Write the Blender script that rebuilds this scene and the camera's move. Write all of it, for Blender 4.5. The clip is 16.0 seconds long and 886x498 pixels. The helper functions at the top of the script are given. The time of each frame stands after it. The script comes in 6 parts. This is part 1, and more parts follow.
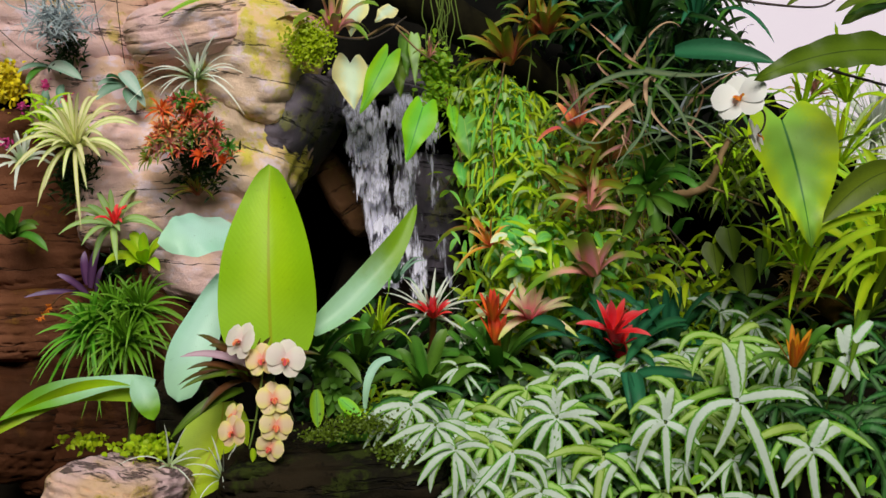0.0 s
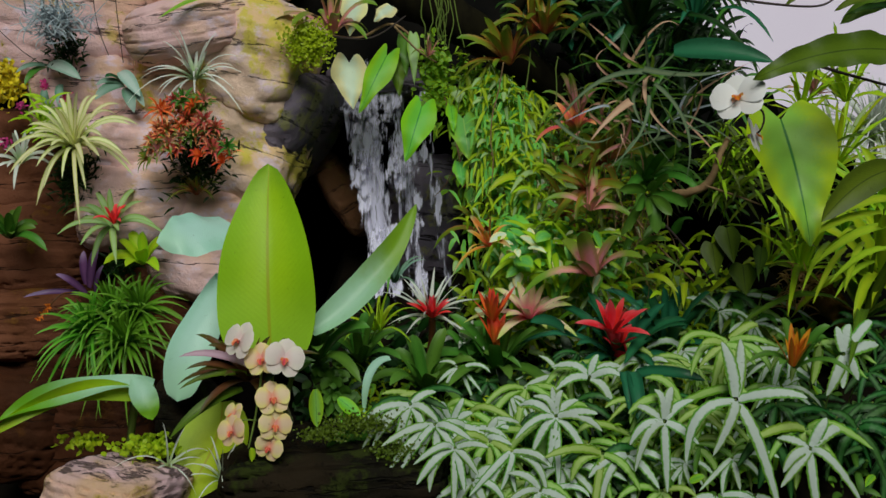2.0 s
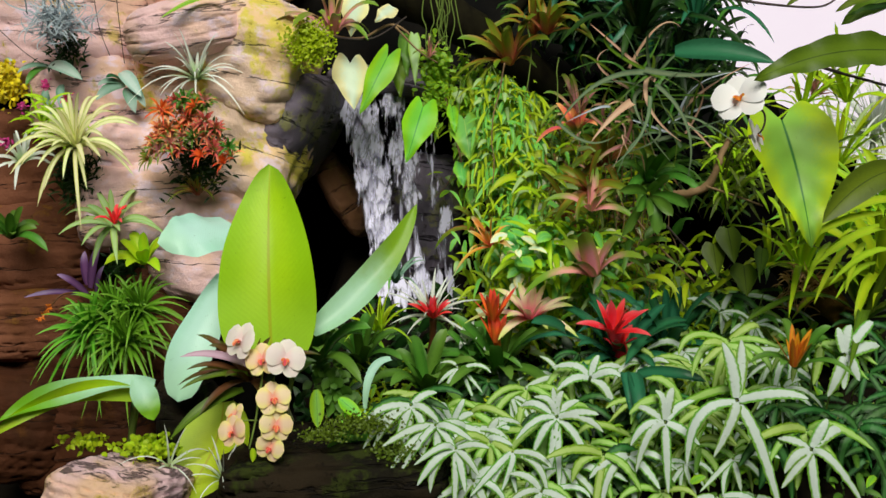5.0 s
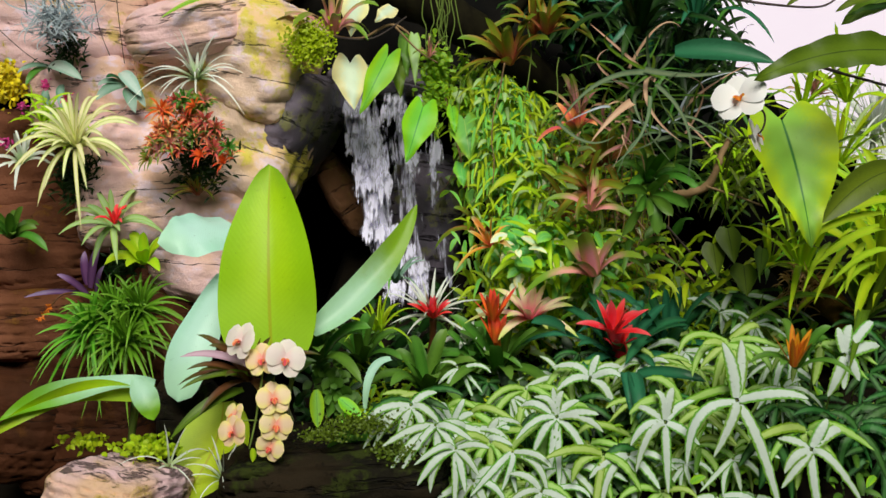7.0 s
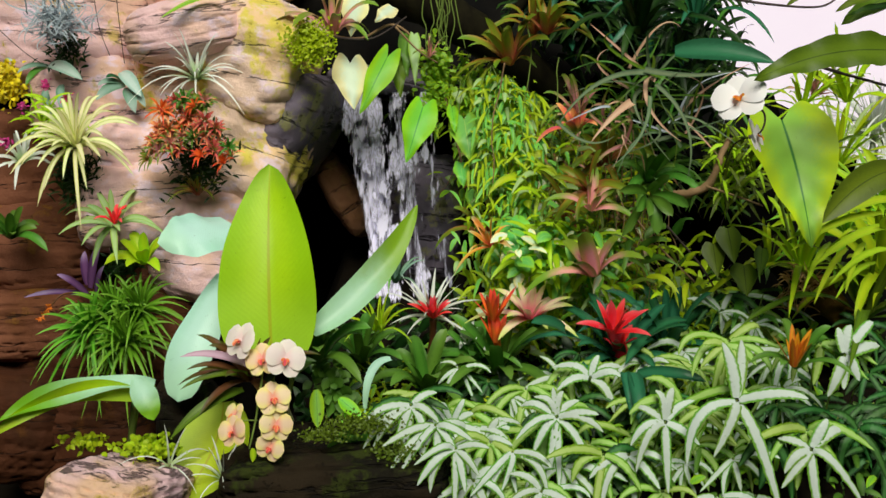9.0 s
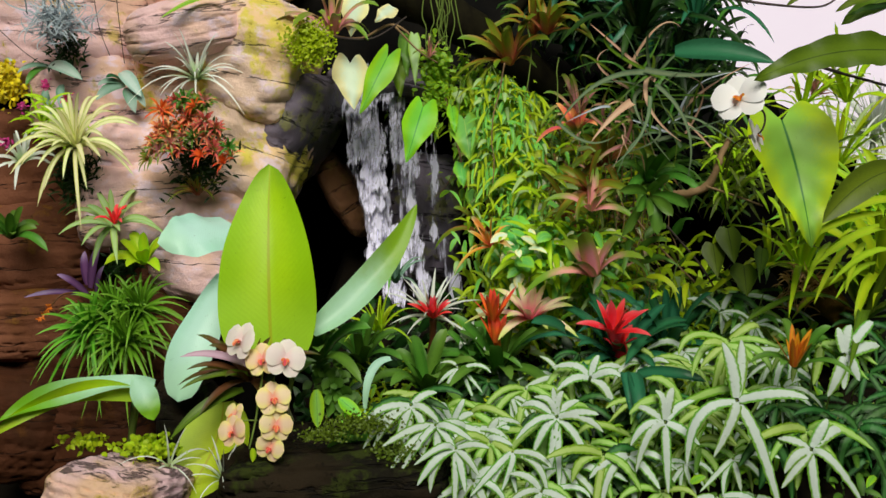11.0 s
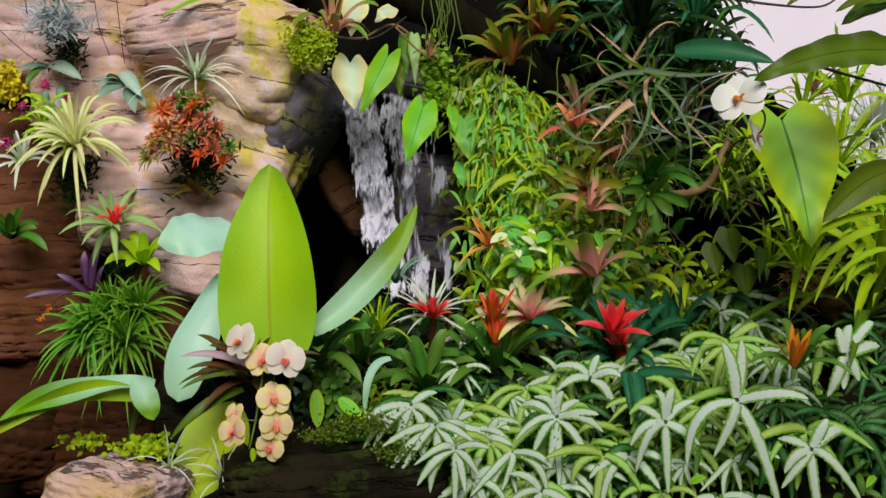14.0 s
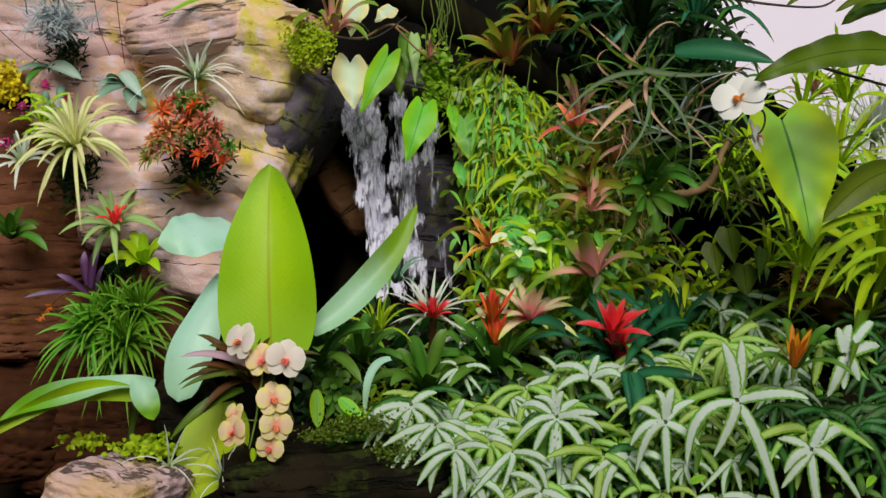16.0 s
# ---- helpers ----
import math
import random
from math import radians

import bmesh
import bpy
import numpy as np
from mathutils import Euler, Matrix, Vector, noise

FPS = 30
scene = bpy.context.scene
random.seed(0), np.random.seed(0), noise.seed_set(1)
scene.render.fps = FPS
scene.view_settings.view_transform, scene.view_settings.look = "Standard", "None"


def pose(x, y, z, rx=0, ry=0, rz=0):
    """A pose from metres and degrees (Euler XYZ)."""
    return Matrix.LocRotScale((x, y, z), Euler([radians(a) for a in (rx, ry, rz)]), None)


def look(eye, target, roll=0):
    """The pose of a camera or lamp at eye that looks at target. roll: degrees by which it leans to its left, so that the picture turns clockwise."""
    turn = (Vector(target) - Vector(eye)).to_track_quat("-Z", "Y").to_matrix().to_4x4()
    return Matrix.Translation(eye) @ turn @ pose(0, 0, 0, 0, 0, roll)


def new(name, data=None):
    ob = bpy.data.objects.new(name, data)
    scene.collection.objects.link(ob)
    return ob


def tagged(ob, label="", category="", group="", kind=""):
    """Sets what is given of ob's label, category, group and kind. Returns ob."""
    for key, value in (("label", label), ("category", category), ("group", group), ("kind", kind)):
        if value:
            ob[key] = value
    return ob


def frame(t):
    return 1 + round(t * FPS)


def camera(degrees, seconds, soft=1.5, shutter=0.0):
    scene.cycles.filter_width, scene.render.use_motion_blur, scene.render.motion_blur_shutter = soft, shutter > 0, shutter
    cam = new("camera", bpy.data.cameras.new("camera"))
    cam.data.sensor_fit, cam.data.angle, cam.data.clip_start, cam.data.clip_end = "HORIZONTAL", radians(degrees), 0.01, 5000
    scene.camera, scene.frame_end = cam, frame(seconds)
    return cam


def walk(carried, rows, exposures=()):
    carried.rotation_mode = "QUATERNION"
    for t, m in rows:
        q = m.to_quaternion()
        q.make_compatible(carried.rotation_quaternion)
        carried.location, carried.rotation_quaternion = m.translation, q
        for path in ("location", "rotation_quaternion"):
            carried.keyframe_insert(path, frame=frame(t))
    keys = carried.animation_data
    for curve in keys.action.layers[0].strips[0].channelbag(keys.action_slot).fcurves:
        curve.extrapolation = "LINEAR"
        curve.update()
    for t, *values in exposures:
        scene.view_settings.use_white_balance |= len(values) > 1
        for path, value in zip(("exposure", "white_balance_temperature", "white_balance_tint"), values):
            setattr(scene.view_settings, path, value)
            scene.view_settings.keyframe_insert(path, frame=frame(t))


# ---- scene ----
cam = camera(45, 16.0, soft=1.5)
EYE = Vector((0, 0, 1.5))


def aim(yaw, pitch, roll=0.0):
    return pose(EYE.x, EYE.y, EYE.z, 86 + pitch, roll, yaw)


# the tripod is nudged once, early on, and settles again
walk(cam, [(0, aim(0, 0)), (0.6, aim(0, 0)), (1.0, aim(-0.11, -0.045, 0.08)), (1.5, aim(-0.08, -0.035, 0.06)),
           (2.0, aim(-0.05, -0.03, 0.03)), (2.5, aim(-0.01, -0.02)), (3.0, aim(0, 0)), (16, aim(0, 0))],
     exposures=[(0, 0.20, 6500, 10), (0.6, 0.20, 6500, 10), (1.0, 0.07, 6450, 10), (1.5, -0.21, 6350, 9), (2.0, -0.34, 6100, 7), (2.5, -0.13, 6050, 6),
                (3.0, 0.27, 6050, 6), (4.0, 0.39, 6300, 8), (6.5, 0.41, 6450, 10), (9.0, 0.43, 6500, 10), (11.5, 0.31, 6500, 10), (13.0, 0.29, 6500, 10), (14.5, 0.12, 6480, 10), (16, 0.11, 6450, 10)])

# ---- daylight through a milky conservatory roof ----
world = bpy.data.worlds.new("daylight")
scene.world = world
world.use_nodes = True
sky = world.node_tree.nodes.new("ShaderNodeTexSky")
sky.sky_type, sky.sun_disc, sky.sun_elevation, sky.sun_rotation = "NISHITA", False, radians(44), radians(175)
world.node_tree.links.new(sky.outputs[0], world.node_tree.nodes["Background"].inputs[0])
world.node_tree.nodes["Background"].inputs[1].default_value = 0.014
sun_data = bpy.data.lights.new("sun", "SUN")
sun_data.energy, sun_data.angle, sun_data.color = 2.6, radians(36), (0.98, 0.95, 0.8)
sun = new("sun", sun_data)
sun.matrix_world = look((0.25, -3.0, 2.9), (0, 0, 0))


# ---- materials ----
def tree_of(name):
    m = bpy.data.materials.new(name)
    m.use_nodes = True
    m.node_tree.nodes.clear()
    return m, m.node_tree


def node(nt, kind, inputs=None, **props):
    n = nt.nodes.new(kind)
    for k, v in props.items():
        if k == "operation":
            n.operation = v
        elif k == "blend_type":
            n.blend_type = v
        elif k == "data_type":
            n.data_type = v
    for k, v in (inputs or {}).items():
        if isinstance(v, bpy.types.NodeSocket):
            nt.links.new(v, n.inputs[k])
        else:
            n.inputs[k].default_value = v
    return n


def mix(nt, fac, a, b, blend="MIX"):
    n = node(nt, "ShaderNodeMixRGB", {0: fac, 1: a if isinstance(a, bpy.types.NodeSocket) else (*a, 1),
                                      2: b if isinstance(b, bpy.types.NodeSocket) else (*b, 1)}, blend_type=blend)
    return n.outputs[0]


def math_node(nt, op, a, b=0.0):
    return node(nt, "ShaderNodeMath", {0: a, 1: b}, operation=op).outputs[0]


def band(nt, value, low, high):
    n = node(nt, "ShaderNodeMapRange", {0: value, 1: low, 2: high})
    n.interpolation_type = "SMOOTHSTEP"
    return n.outputs[0]


def noise_of(nt, coord, scale, detail=4.0, rough=0.55, stretch=None):
    if stretch:
        coord = node(nt, "ShaderNodeMapping", {0: coord, 3: stretch}).outputs[0]
    return node(nt, "ShaderNodeTexNoise", {"Vector": coord, "Scale": scale, "Detail": detail, "Roughness": rough}).outputs[0]


def finish(nt, colour, rough, bump=None, strength=0.3, dist=0.004, through_light=0.0, metal=0.0, spec=0.35):
    p = node(nt, "ShaderNodeBsdfPrincipled", {"Base Color": colour, "Roughness": rough, "Metallic": metal, "Specular IOR Level": spec})
    if bump is not None:
        b = node(nt, "ShaderNodeBump", {"Strength": strength, "Distance": dist, "Height": bump})
        nt.links.new(b.outputs[0], p.inputs["Normal"])
    last = p.outputs[0]
    if through_light:
        tr = node(nt, "ShaderNodeBsdfTranslucent", {0: colour})
        last = node(nt, "ShaderNodeMixShader", {0: through_light, 1: last, 2: tr.outputs[0]}).outputs[0]
    out = node(nt, "ShaderNodeOutputMaterial", {0: last})
    return p


def leaf_mat(name, mid, edge, tip=None, margin=0.55, soft=0.3, rough=0.38, light=0.3, veins=0.0, vary=0.25, rib=None, foot=None,
             tip_at=0.7, ribs_n=26.0, hue=0.018):
    """A leaf: one colour along the middle, one along the margin, another towards the tip or foot; ribs, blotches and gloss."""
    m, nt = tree_of(name)
    uv = node(nt, "ShaderNodeUVMap").outputs[0]
    sep = node(nt, "ShaderNodeSeparateXYZ", {0: uv})
    u, v = sep.outputs[0], sep.outputs[1]
    ob = node(nt, "ShaderNodeTexCoord").outputs["Object"]
    rnd = node(nt, "ShaderNodeObjectInfo").outputs["Random"]
    isl = node(nt, "ShaderNodeNewGeometry").outputs["Random Per Island"]
    n1 = noise_of(nt, ob, 22.0)
    n2 = noise_of(nt, ob, 140.0, 3.0)
    a = math_node(nt, "MULTIPLY", math_node(nt, "ABSOLUTE", math_node(nt, "SUBTRACT", u, 0.5)), 2.0)
    a2 = math_node(nt, "ADD", a, math_node(nt, "MULTIPLY", math_node(nt, "SUBTRACT", n2, 0.5), 0.4))
    c = mix(nt, band(nt, a2, margin - soft, margin + soft), mid, edge)
    if tip:
        c = mix(nt, band(nt, math_node(nt, "ADD", v, math_node(nt, "MULTIPLY", math_node(nt, "SUBTRACT", n1, 0.5), 0.3)), tip_at - 0.25, tip_at + 0.25), c, tip)
    if foot:
        c = mix(nt, band(nt, v, 0.45, 0.05), c, foot)
    s = math_node(nt, "SINE", math_node(nt, "MULTIPLY", math_node(nt, "SUBTRACT", v, math_node(nt, "MULTIPLY", a, 0.22)), ribs_n * 6.28))
    s = math_node(nt, "MULTIPLY", math_node(nt, "ADD", s, 1.0), 0.5)
    if veins:
        c = mix(nt, math_node(nt, "MULTIPLY", math_node(nt, "MULTIPLY", s, n1), veins), c, tuple(k * 0.6 for k in mid))
    if rib:
        c = mix(nt, band(nt, a, 0.05, 0.015), c, rib)
    both = math_node(nt, "MULTIPLY", math_node(nt, "ADD", math_node(nt, "ADD", rnd, isl), n1), 0.34)
    hsv = node(nt, "ShaderNodeHueSaturation", {"Color": c})
    nt.links.new(node(nt, "ShaderNodeMapRange", {0: both, 1: 0.15, 2: 0.85, 3: 1 - vary, 4: 1 + vary}).outputs[0], hsv.inputs["Value"])
    nt.links.new(node(nt, "ShaderNodeMapRange", {0: rnd, 3: 0.5 - hue, 4: 0.5 + hue}).outputs[0], hsv.inputs["Hue"])
    c = mix(nt, math_node(nt, "MULTIPLY", band(nt, n2, 0.66, 0.78), 0.35), hsv.outputs[0], tuple(k * 0.35 for k in edge))
    h = math_node(nt, "ADD", math_node(nt, "MULTIPLY", s, 0.12 + 0.3 * veins), math_node(nt, "ADD", math_node(nt, "MULTIPLY", n2, 0.35), math_node(nt, "MULTIPLY", n1, 2.0)))
    finish(nt, c, rough, h, 0.3, 0.0015, light * 0.45, spec=0.25)
    return m


def stone_mat(name, base, second, lichen, lichen_amount=0.5, crack=0.8, dark=(0.03, 0.022, 0.018), rough=0.8, pits=0.0, pale=None):
    """Layered sandstone: broad colour fields, pale washes, lichen, long dark bedding cracks, pits, grain."""
    m, nt = tree_of(name)
    ob = node(nt, "ShaderNodeTexCoord").outputs["Object"]
    n1 = noise_of(nt, ob, 5.0, 3.0)
    n2 = noise_of(nt, ob, 9.0, 5.0, 0.6)
    n3 = noise_of(nt, ob, 120.0, 4.0, 0.7)
    n4 = noise_of(nt, ob, 13.0, 4.0, 0.6, (1.0, 1.0, 1.6))
    n5 = noise_of(nt, ob, 46.0, 5.0, 0.7)
    lay = noise_of(nt, ob, 4.2, 6.0, 0.6, (0.35, 0.35, 2.6))
    fine = noise_of(nt, ob, 34.0, 4.0, 0.6, (0.16, 0.16, 1.8))
    c = mix(nt, band(nt, n1, 0.4, 0.6), base, second)
    if pale:
        c = mix(nt, math_node(nt, "MULTIPLY", band(nt, n4, 0.52, 0.66), 0.8), c, pale)
    lich = math_node(nt, "ADD", math_node(nt, "MULTIPLY", n2, 0.7), math_node(nt, "MULTIPLY", n5, 0.3))
    c = mix(nt, math_node(nt, "MULTIPLY", band(nt, lich, 0.6 - 0.16 * lichen_amount, 0.68 - 0.16 * lichen_amount), 0.85), c, lichen)
    line = math_node(nt, "ABSOLUTE", math_node(nt, "SUBTRACT", lay, 0.5))
    crk = math_node(nt, "MULTIPLY", band(nt, line, 0.012 * crack, 0.003), band(nt, n4, 0.4, 0.5))
    crk = math_node(nt, "MAXIMUM", crk, math_node(nt, "MULTIPLY", band(nt, fine, 0.68 - 0.04 * crack, 0.74 - 0.04 * crack), band(nt, n1, 0.42, 0.54)))
    speck = math_node(nt, "MULTIPLY", band(nt, n5, 0.6, 0.68), band(nt, n2, 0.52 - 0.2 * pits, 0.64 - 0.2 * pits))
    crk = math_node(nt, "MAXIMUM", crk, math_node(nt, "MULTIPLY", speck, 0.55 + 0.4 * pits))
    c = mix(nt, math_node(nt, "MULTIPLY", crk, 0.85), c, dark)
    c = mix(nt, math_node(nt, "MULTIPLY", n3, 0.22), c, tuple(k * 0.6 for k in base))
    h = math_node(nt, "SUBTRACT", math_node(nt, "ADD", math_node(nt, "MULTIPLY", n3, 0.3), math_node(nt, "MULTIPLY", n5, 0.5)), crk)
    finish(nt, c, rough, h, 0.7, 0.012, spec=0.2)
    return m


def plain_mat(name, a, b, scale=30.0, rough=0.6, light=0.0, bump=0.3, spec=0.4, stretch=None):
    m, nt = tree_of(name)
    ob = node(nt, "ShaderNodeTexCoord").outputs["Object"]
    rnd = node(nt, "ShaderNodeNewGeometry").outputs["Random Per Island"]
    n1 = noise_of(nt, ob, scale, 5.0, 0.6, stretch)
    n2 = noise_of(nt, ob, scale * 6, 3.0, 0.6, stretch)
    f = math_node(nt, "ADD", math_node(nt, "MULTIPLY", n1, 0.7), math_node(nt, "MULTIPLY", rnd, 0.3))
    c = mix(nt, band(nt, f, 0.3, 0.7), a, b)
    finish(nt, c, rough, math_node(nt, "ADD", n1, math_node(nt, "MULTIPLY", n2, 0.5)), bump, 0.004, light, 0.0, spec)
    return m


def water_mat(name, cover):
    m, nt = tree_of(name)
    ob = node(nt, "ShaderNodeTexCoord").outputs["Object"]
    rnd = node(nt, "ShaderNodeObjectInfo").outputs["Random"]
    shift = node(nt, "ShaderNodeCombineXYZ", {0: math_node(nt, "MULTIPLY", rnd, 7.0), 1: math_node(nt, "MULTIPLY", rnd, 3.0)})
    ob = node(nt, "ShaderNodeVectorMath", {0: ob, 1: shift.outputs[0]}, operation="ADD").outputs[0]
    n1 = noise_of(nt, ob, 40.0, 2.0, 0.45, (1.6, 1.0, 0.3))
    n2 = noise_of(nt, ob, 100.0, 4.0, 0.6, (1.6, 1.0, 0.25))
    f = math_node(nt, "ADD", math_node(nt, "MULTIPLY", n1, 0.7), math_node(nt, "MULTIPLY", n2, 0.3))
    p = node(nt, "ShaderNodeBsdfPrincipled", {"Base Color": (0.78, 0.76, 1.0, 1), "Roughness": 0.4, "IOR": 1.33})
    b = node(nt, "ShaderNodeBump", {"Strength": 0.25, "Distance": 0.003, "Height": f})
    nt.links.new(b.outputs[0], p.inputs["Normal"])
    clear = node(nt, "ShaderNodeBsdfTransparent")
    sep = node(nt, "ShaderNodeSeparateXYZ", {0: node(nt, "ShaderNodeUVMap").outputs[0]})
    eu = math_node(nt, "ABSOLUTE", math_node(nt, "SUBTRACT", sep.outputs[0], 0.5))
    ev = math_node(nt, "ABSOLUTE", math_node(nt, "SUBTRACT", sep.outputs[1], 0.5))
    rim = math_node(nt, "ADD", math_node(nt, "MULTIPLY", eu, eu), math_node(nt, "MULTIPLY", ev, ev))
    f = math_node(nt, "SUBTRACT", f, math_node(nt, "MULTIPLY", rim, 0.7))
    mixed = node(nt, "ShaderNodeMixShader", {0: band(nt, f, 0.62 - 0.3 * cover, 0.78 - 0.3 * cover), 1: clear.outputs[0], 2: p.outputs[0]})
    node(nt, "ShaderNodeOutputMaterial", {0: mixed.outputs[0]})
    return m


ROCK = stone_mat("pink_sandstone", (0.9, 0.6, 0.62), (0.88, 0.58, 0.44), (0.68, 0.52, 0.1), 0.2, 0.9, pale=(0.92, 0.75, 0.94))
ROCK_YELLOW = stone_mat("lichen_sandstone", (0.9, 0.66, 0.54), (0.9, 0.62, 0.32), (0.76, 0.66, 0.04), 0.68, 0.8, pale=(0.92, 0.74, 0.9))
# Rust stone taken darker: the low stones' shade is in this colour.
ROCK_BROWN_SHADE = stone_mat("shaded_brown_sandstone", (0.07, 0.021, 0.007), (0.04, 0.012, 0.003), (0.085, 0.03, 0.003), 0.4, 1.0, (0.004, 0.002, 0.001), pits=0.3)
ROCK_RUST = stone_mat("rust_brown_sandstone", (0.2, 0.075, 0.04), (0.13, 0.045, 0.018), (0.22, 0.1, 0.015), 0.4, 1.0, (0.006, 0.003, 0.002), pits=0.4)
ROCK_WARM = stone_mat("warm_brown_stone", (0.3, 0.15, 0.08), (0.24, 0.11, 0.05), (0.3, 0.2, 0.05), 0.4, 0.9)
ROCK_SPLIT = stone_mat("split_pink_sandstone", (0.84, 0.58, 0.66), (0.8, 0.52, 0.34), (0.6, 0.42, 0.04), 0.4, 1.2, (0.012, 0.008, 0.004), pits=0.4)
ROCK_GREY = stone_mat("wet_grey_stone", (0.24, 0.2, 0.27), (0.13, 0.11, 0.15), (0.26, 0.26, 0.09), 0.6, 1.2, (0.003, 0.003, 0.004), 0.5, pits=0.9)
# Mossy stone; its near-black base takes in the boulder's shaded underside.
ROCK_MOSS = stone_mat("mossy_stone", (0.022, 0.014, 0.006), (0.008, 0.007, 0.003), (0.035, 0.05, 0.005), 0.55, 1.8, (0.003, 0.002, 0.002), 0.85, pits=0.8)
# Peat set near black; the shade between plants is in the colour.
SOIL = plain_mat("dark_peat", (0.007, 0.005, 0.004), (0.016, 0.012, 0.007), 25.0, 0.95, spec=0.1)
# Core rock near black: shade of the hollow and gaps is in it.
CAVE = plain_mat("wet_shade_black_rock", (0.003, 0.003, 0.003), (0.012, 0.01, 0.008), 9.0, 0.9, spec=0.12)
BARK = plain_mat("dark_bark", (0.004, 0.003, 0.002), (0.016, 0.014, 0.006), 30.0, 0.95, spec=0.1, stretch=(1, 1, 0.4))
TWIG = plain_mat("tan_twig", (0.22, 0.13, 0.06), (0.34, 0.22, 0.11), 40.0, 0.8)
DARK_TWIG = plain_mat("dark_twig", (0.03, 0.02, 0.02), (0.07, 0.05, 0.045), 40.0, 0.7)
STEM = plain_mat("green_stem", (0.12, 0.2, 0.03), (0.22, 0.32, 0.06), 30.0, 0.5, 0.1)
WATER = water_mat("falling_water", 0.9)
WATER_FILM = water_mat("water_film", 0.85)
WATER_THIN = water_mat("thin_water_film", 0.52)
POOL = plain_mat("pool_water", (0.01, 0.012, 0.016), (0.03, 0.03, 0.05), 12.0, 0.08, 0, 0.5)


def glowing_wall_mat(name):
    """Milky sheeting; a little emission stands in for daylight coming through it."""
    m, nt = tree_of(name)
    ob = node(nt, "ShaderNodeTexCoord").outputs["Object"]
    c = mix(nt, noise_of(nt, ob, 2.0), (0.84, 0.74, 0.9), (0.88, 0.8, 0.95))
    p = finish(nt, c, 0.5)
    nt.links.new(c, p.inputs["Emission Color"])
    p.inputs["Emission Strength"].default_value = 0.22
    return m


WHITE_WALL = glowing_wall_mat("glowing_milky_polycarbonate")

CANNA = leaf_mat("lime_broad_leaf", (0.46, 0.66, 0.006), (0.36, 0.58, 0.006), (0.16, 0.26, 0.03), light=0.3, veins=0.12, vary=0.14, rib=(0.42, 0.46, 0.015), tip_at=1.0, rough=0.42, foot=(0.4, 0.62, 0.03), ribs_n=34)
AQUA_LIME = leaf_mat("waxy_aqua_leaf_with_lime_tip", (0.48, 0.78, 0.6), (0.42, 0.72, 0.5), (0.2, 0.46, 0.012), light=0.3, veins=0.12, vary=0.1, rough=0.35, ribs_n=34, tip_at=0.52)
AQUA = leaf_mat("waxy_aqua_leaf", (0.56, 0.88, 0.78), (0.46, 0.8, 0.66), (0.5, 0.84, 0.6), light=0.3, veins=0.12, vary=0.1, rough=0.3, ribs_n=34)
PALE_GREEN = leaf_mat("pale_waxy_leaf", (0.42, 0.62, 0.26), (0.3, 0.5, 0.04), light=0.3, vary=0.1, margin=0.75, veins=0.2)
FERN = leaf_mat("silver_ribbon_pinna", (0.58, 0.68, 0.63), (0.14, 0.36, 0.02), margin=0.66, soft=0.16, light=0.2, vary=0.14, rough=0.5, veins=0.05, ribs_n=14.0)
FERN_LIME = leaf_mat("lime_ribbon_pinna", (0.4, 0.6, 0.16), (0.16, 0.36, 0.012), margin=0.6, soft=0.2, light=0.25, vary=0.15, rough=0.45)
# Greener pinnae, taken darker so shade between fronds is in the colour.
FERN_DARK = leaf_mat("green_ribbon_pinna", (0.05, 0.17, 0.035), (0.012, 0.06, 0.008), margin=0.5, soft=0.2, light=0.2, vary=0.25, rough=0.45)
GREEN = leaf_mat("mid_green_leaf", (0.09, 0.24, 0.025), (0.06, 0.17, 0.018), (0.12, 0.28, 0.04), light=0.25)
BRIGHT = leaf_mat("bright_green_leaf", (0.24, 0.6, 0.05), (0.32, 0.62, 0.012), light=0.42, veins=0.05, rib=(0.05, 0.28, 0.04))
ARROW = leaf_mat("arrowhead_leaf", (0.3, 0.66, 0.08), (0.5, 0.74, 0.012), light=0.25, veins=0.7, vary=0.16, rib=(0.03, 0.22, 0.03), ribs_n=5.0, margin=0.6)
MINT = leaf_mat("mint_green_leaf", (0.17, 0.56, 0.12), (0.27, 0.62, 0.05), (0.4, 0.66, 0.02), light=0.3, veins=0.15, vary=0.2, rib=(0.32, 0.64, 0.14), ribs_n=7.0, tip_at=0.95)
FROND = leaf_mat("olive_lime_frond", (0.44, 0.6, 0.02), (0.34, 0.52, 0.02), light=0.4, vary=0.3, veins=0.3, rib=(0.4, 0.5, 0.06), ribs_n=18.0)
LIME = leaf_mat("lime_leaf", (0.48, 0.66, 0.015), (0.38, 0.6, 0.015), light=0.42, vary=0.3)
TEAL = leaf_mat("teal_leaf", (0.03, 0.17, 0.075), (0.016, 0.1, 0.042), light=0.15, rough=0.3)
# Green taken near black: shade between and under leaves is in the colour.
DEEP = leaf_mat("shade_deep_green_leaf", (0.014, 0.05, 0.008), (0.007, 0.026, 0.004), (0.026, 0.075, 0.01), light=0.15)
OLIVE = leaf_mat("olive_leaf", (0.12, 0.2, 0.012), (0.08, 0.14, 0.01), light=0.3, veins=0.1, rib=(0.05, 0.09, 0.01))
VARIEG = leaf_mat("variegated_leaf", (0.78, 0.94, 0.72), (0.95, 0.9, 0.45), light=0.3, margin=0.5, soft=0.35, vary=0.15)
SILVER_GREEN = leaf_mat("grey_green_air_plant", (0.15, 0.22, 0.11), (0.09, 0.16, 0.08), light=0.15, rough=0.6, vary=0.35)
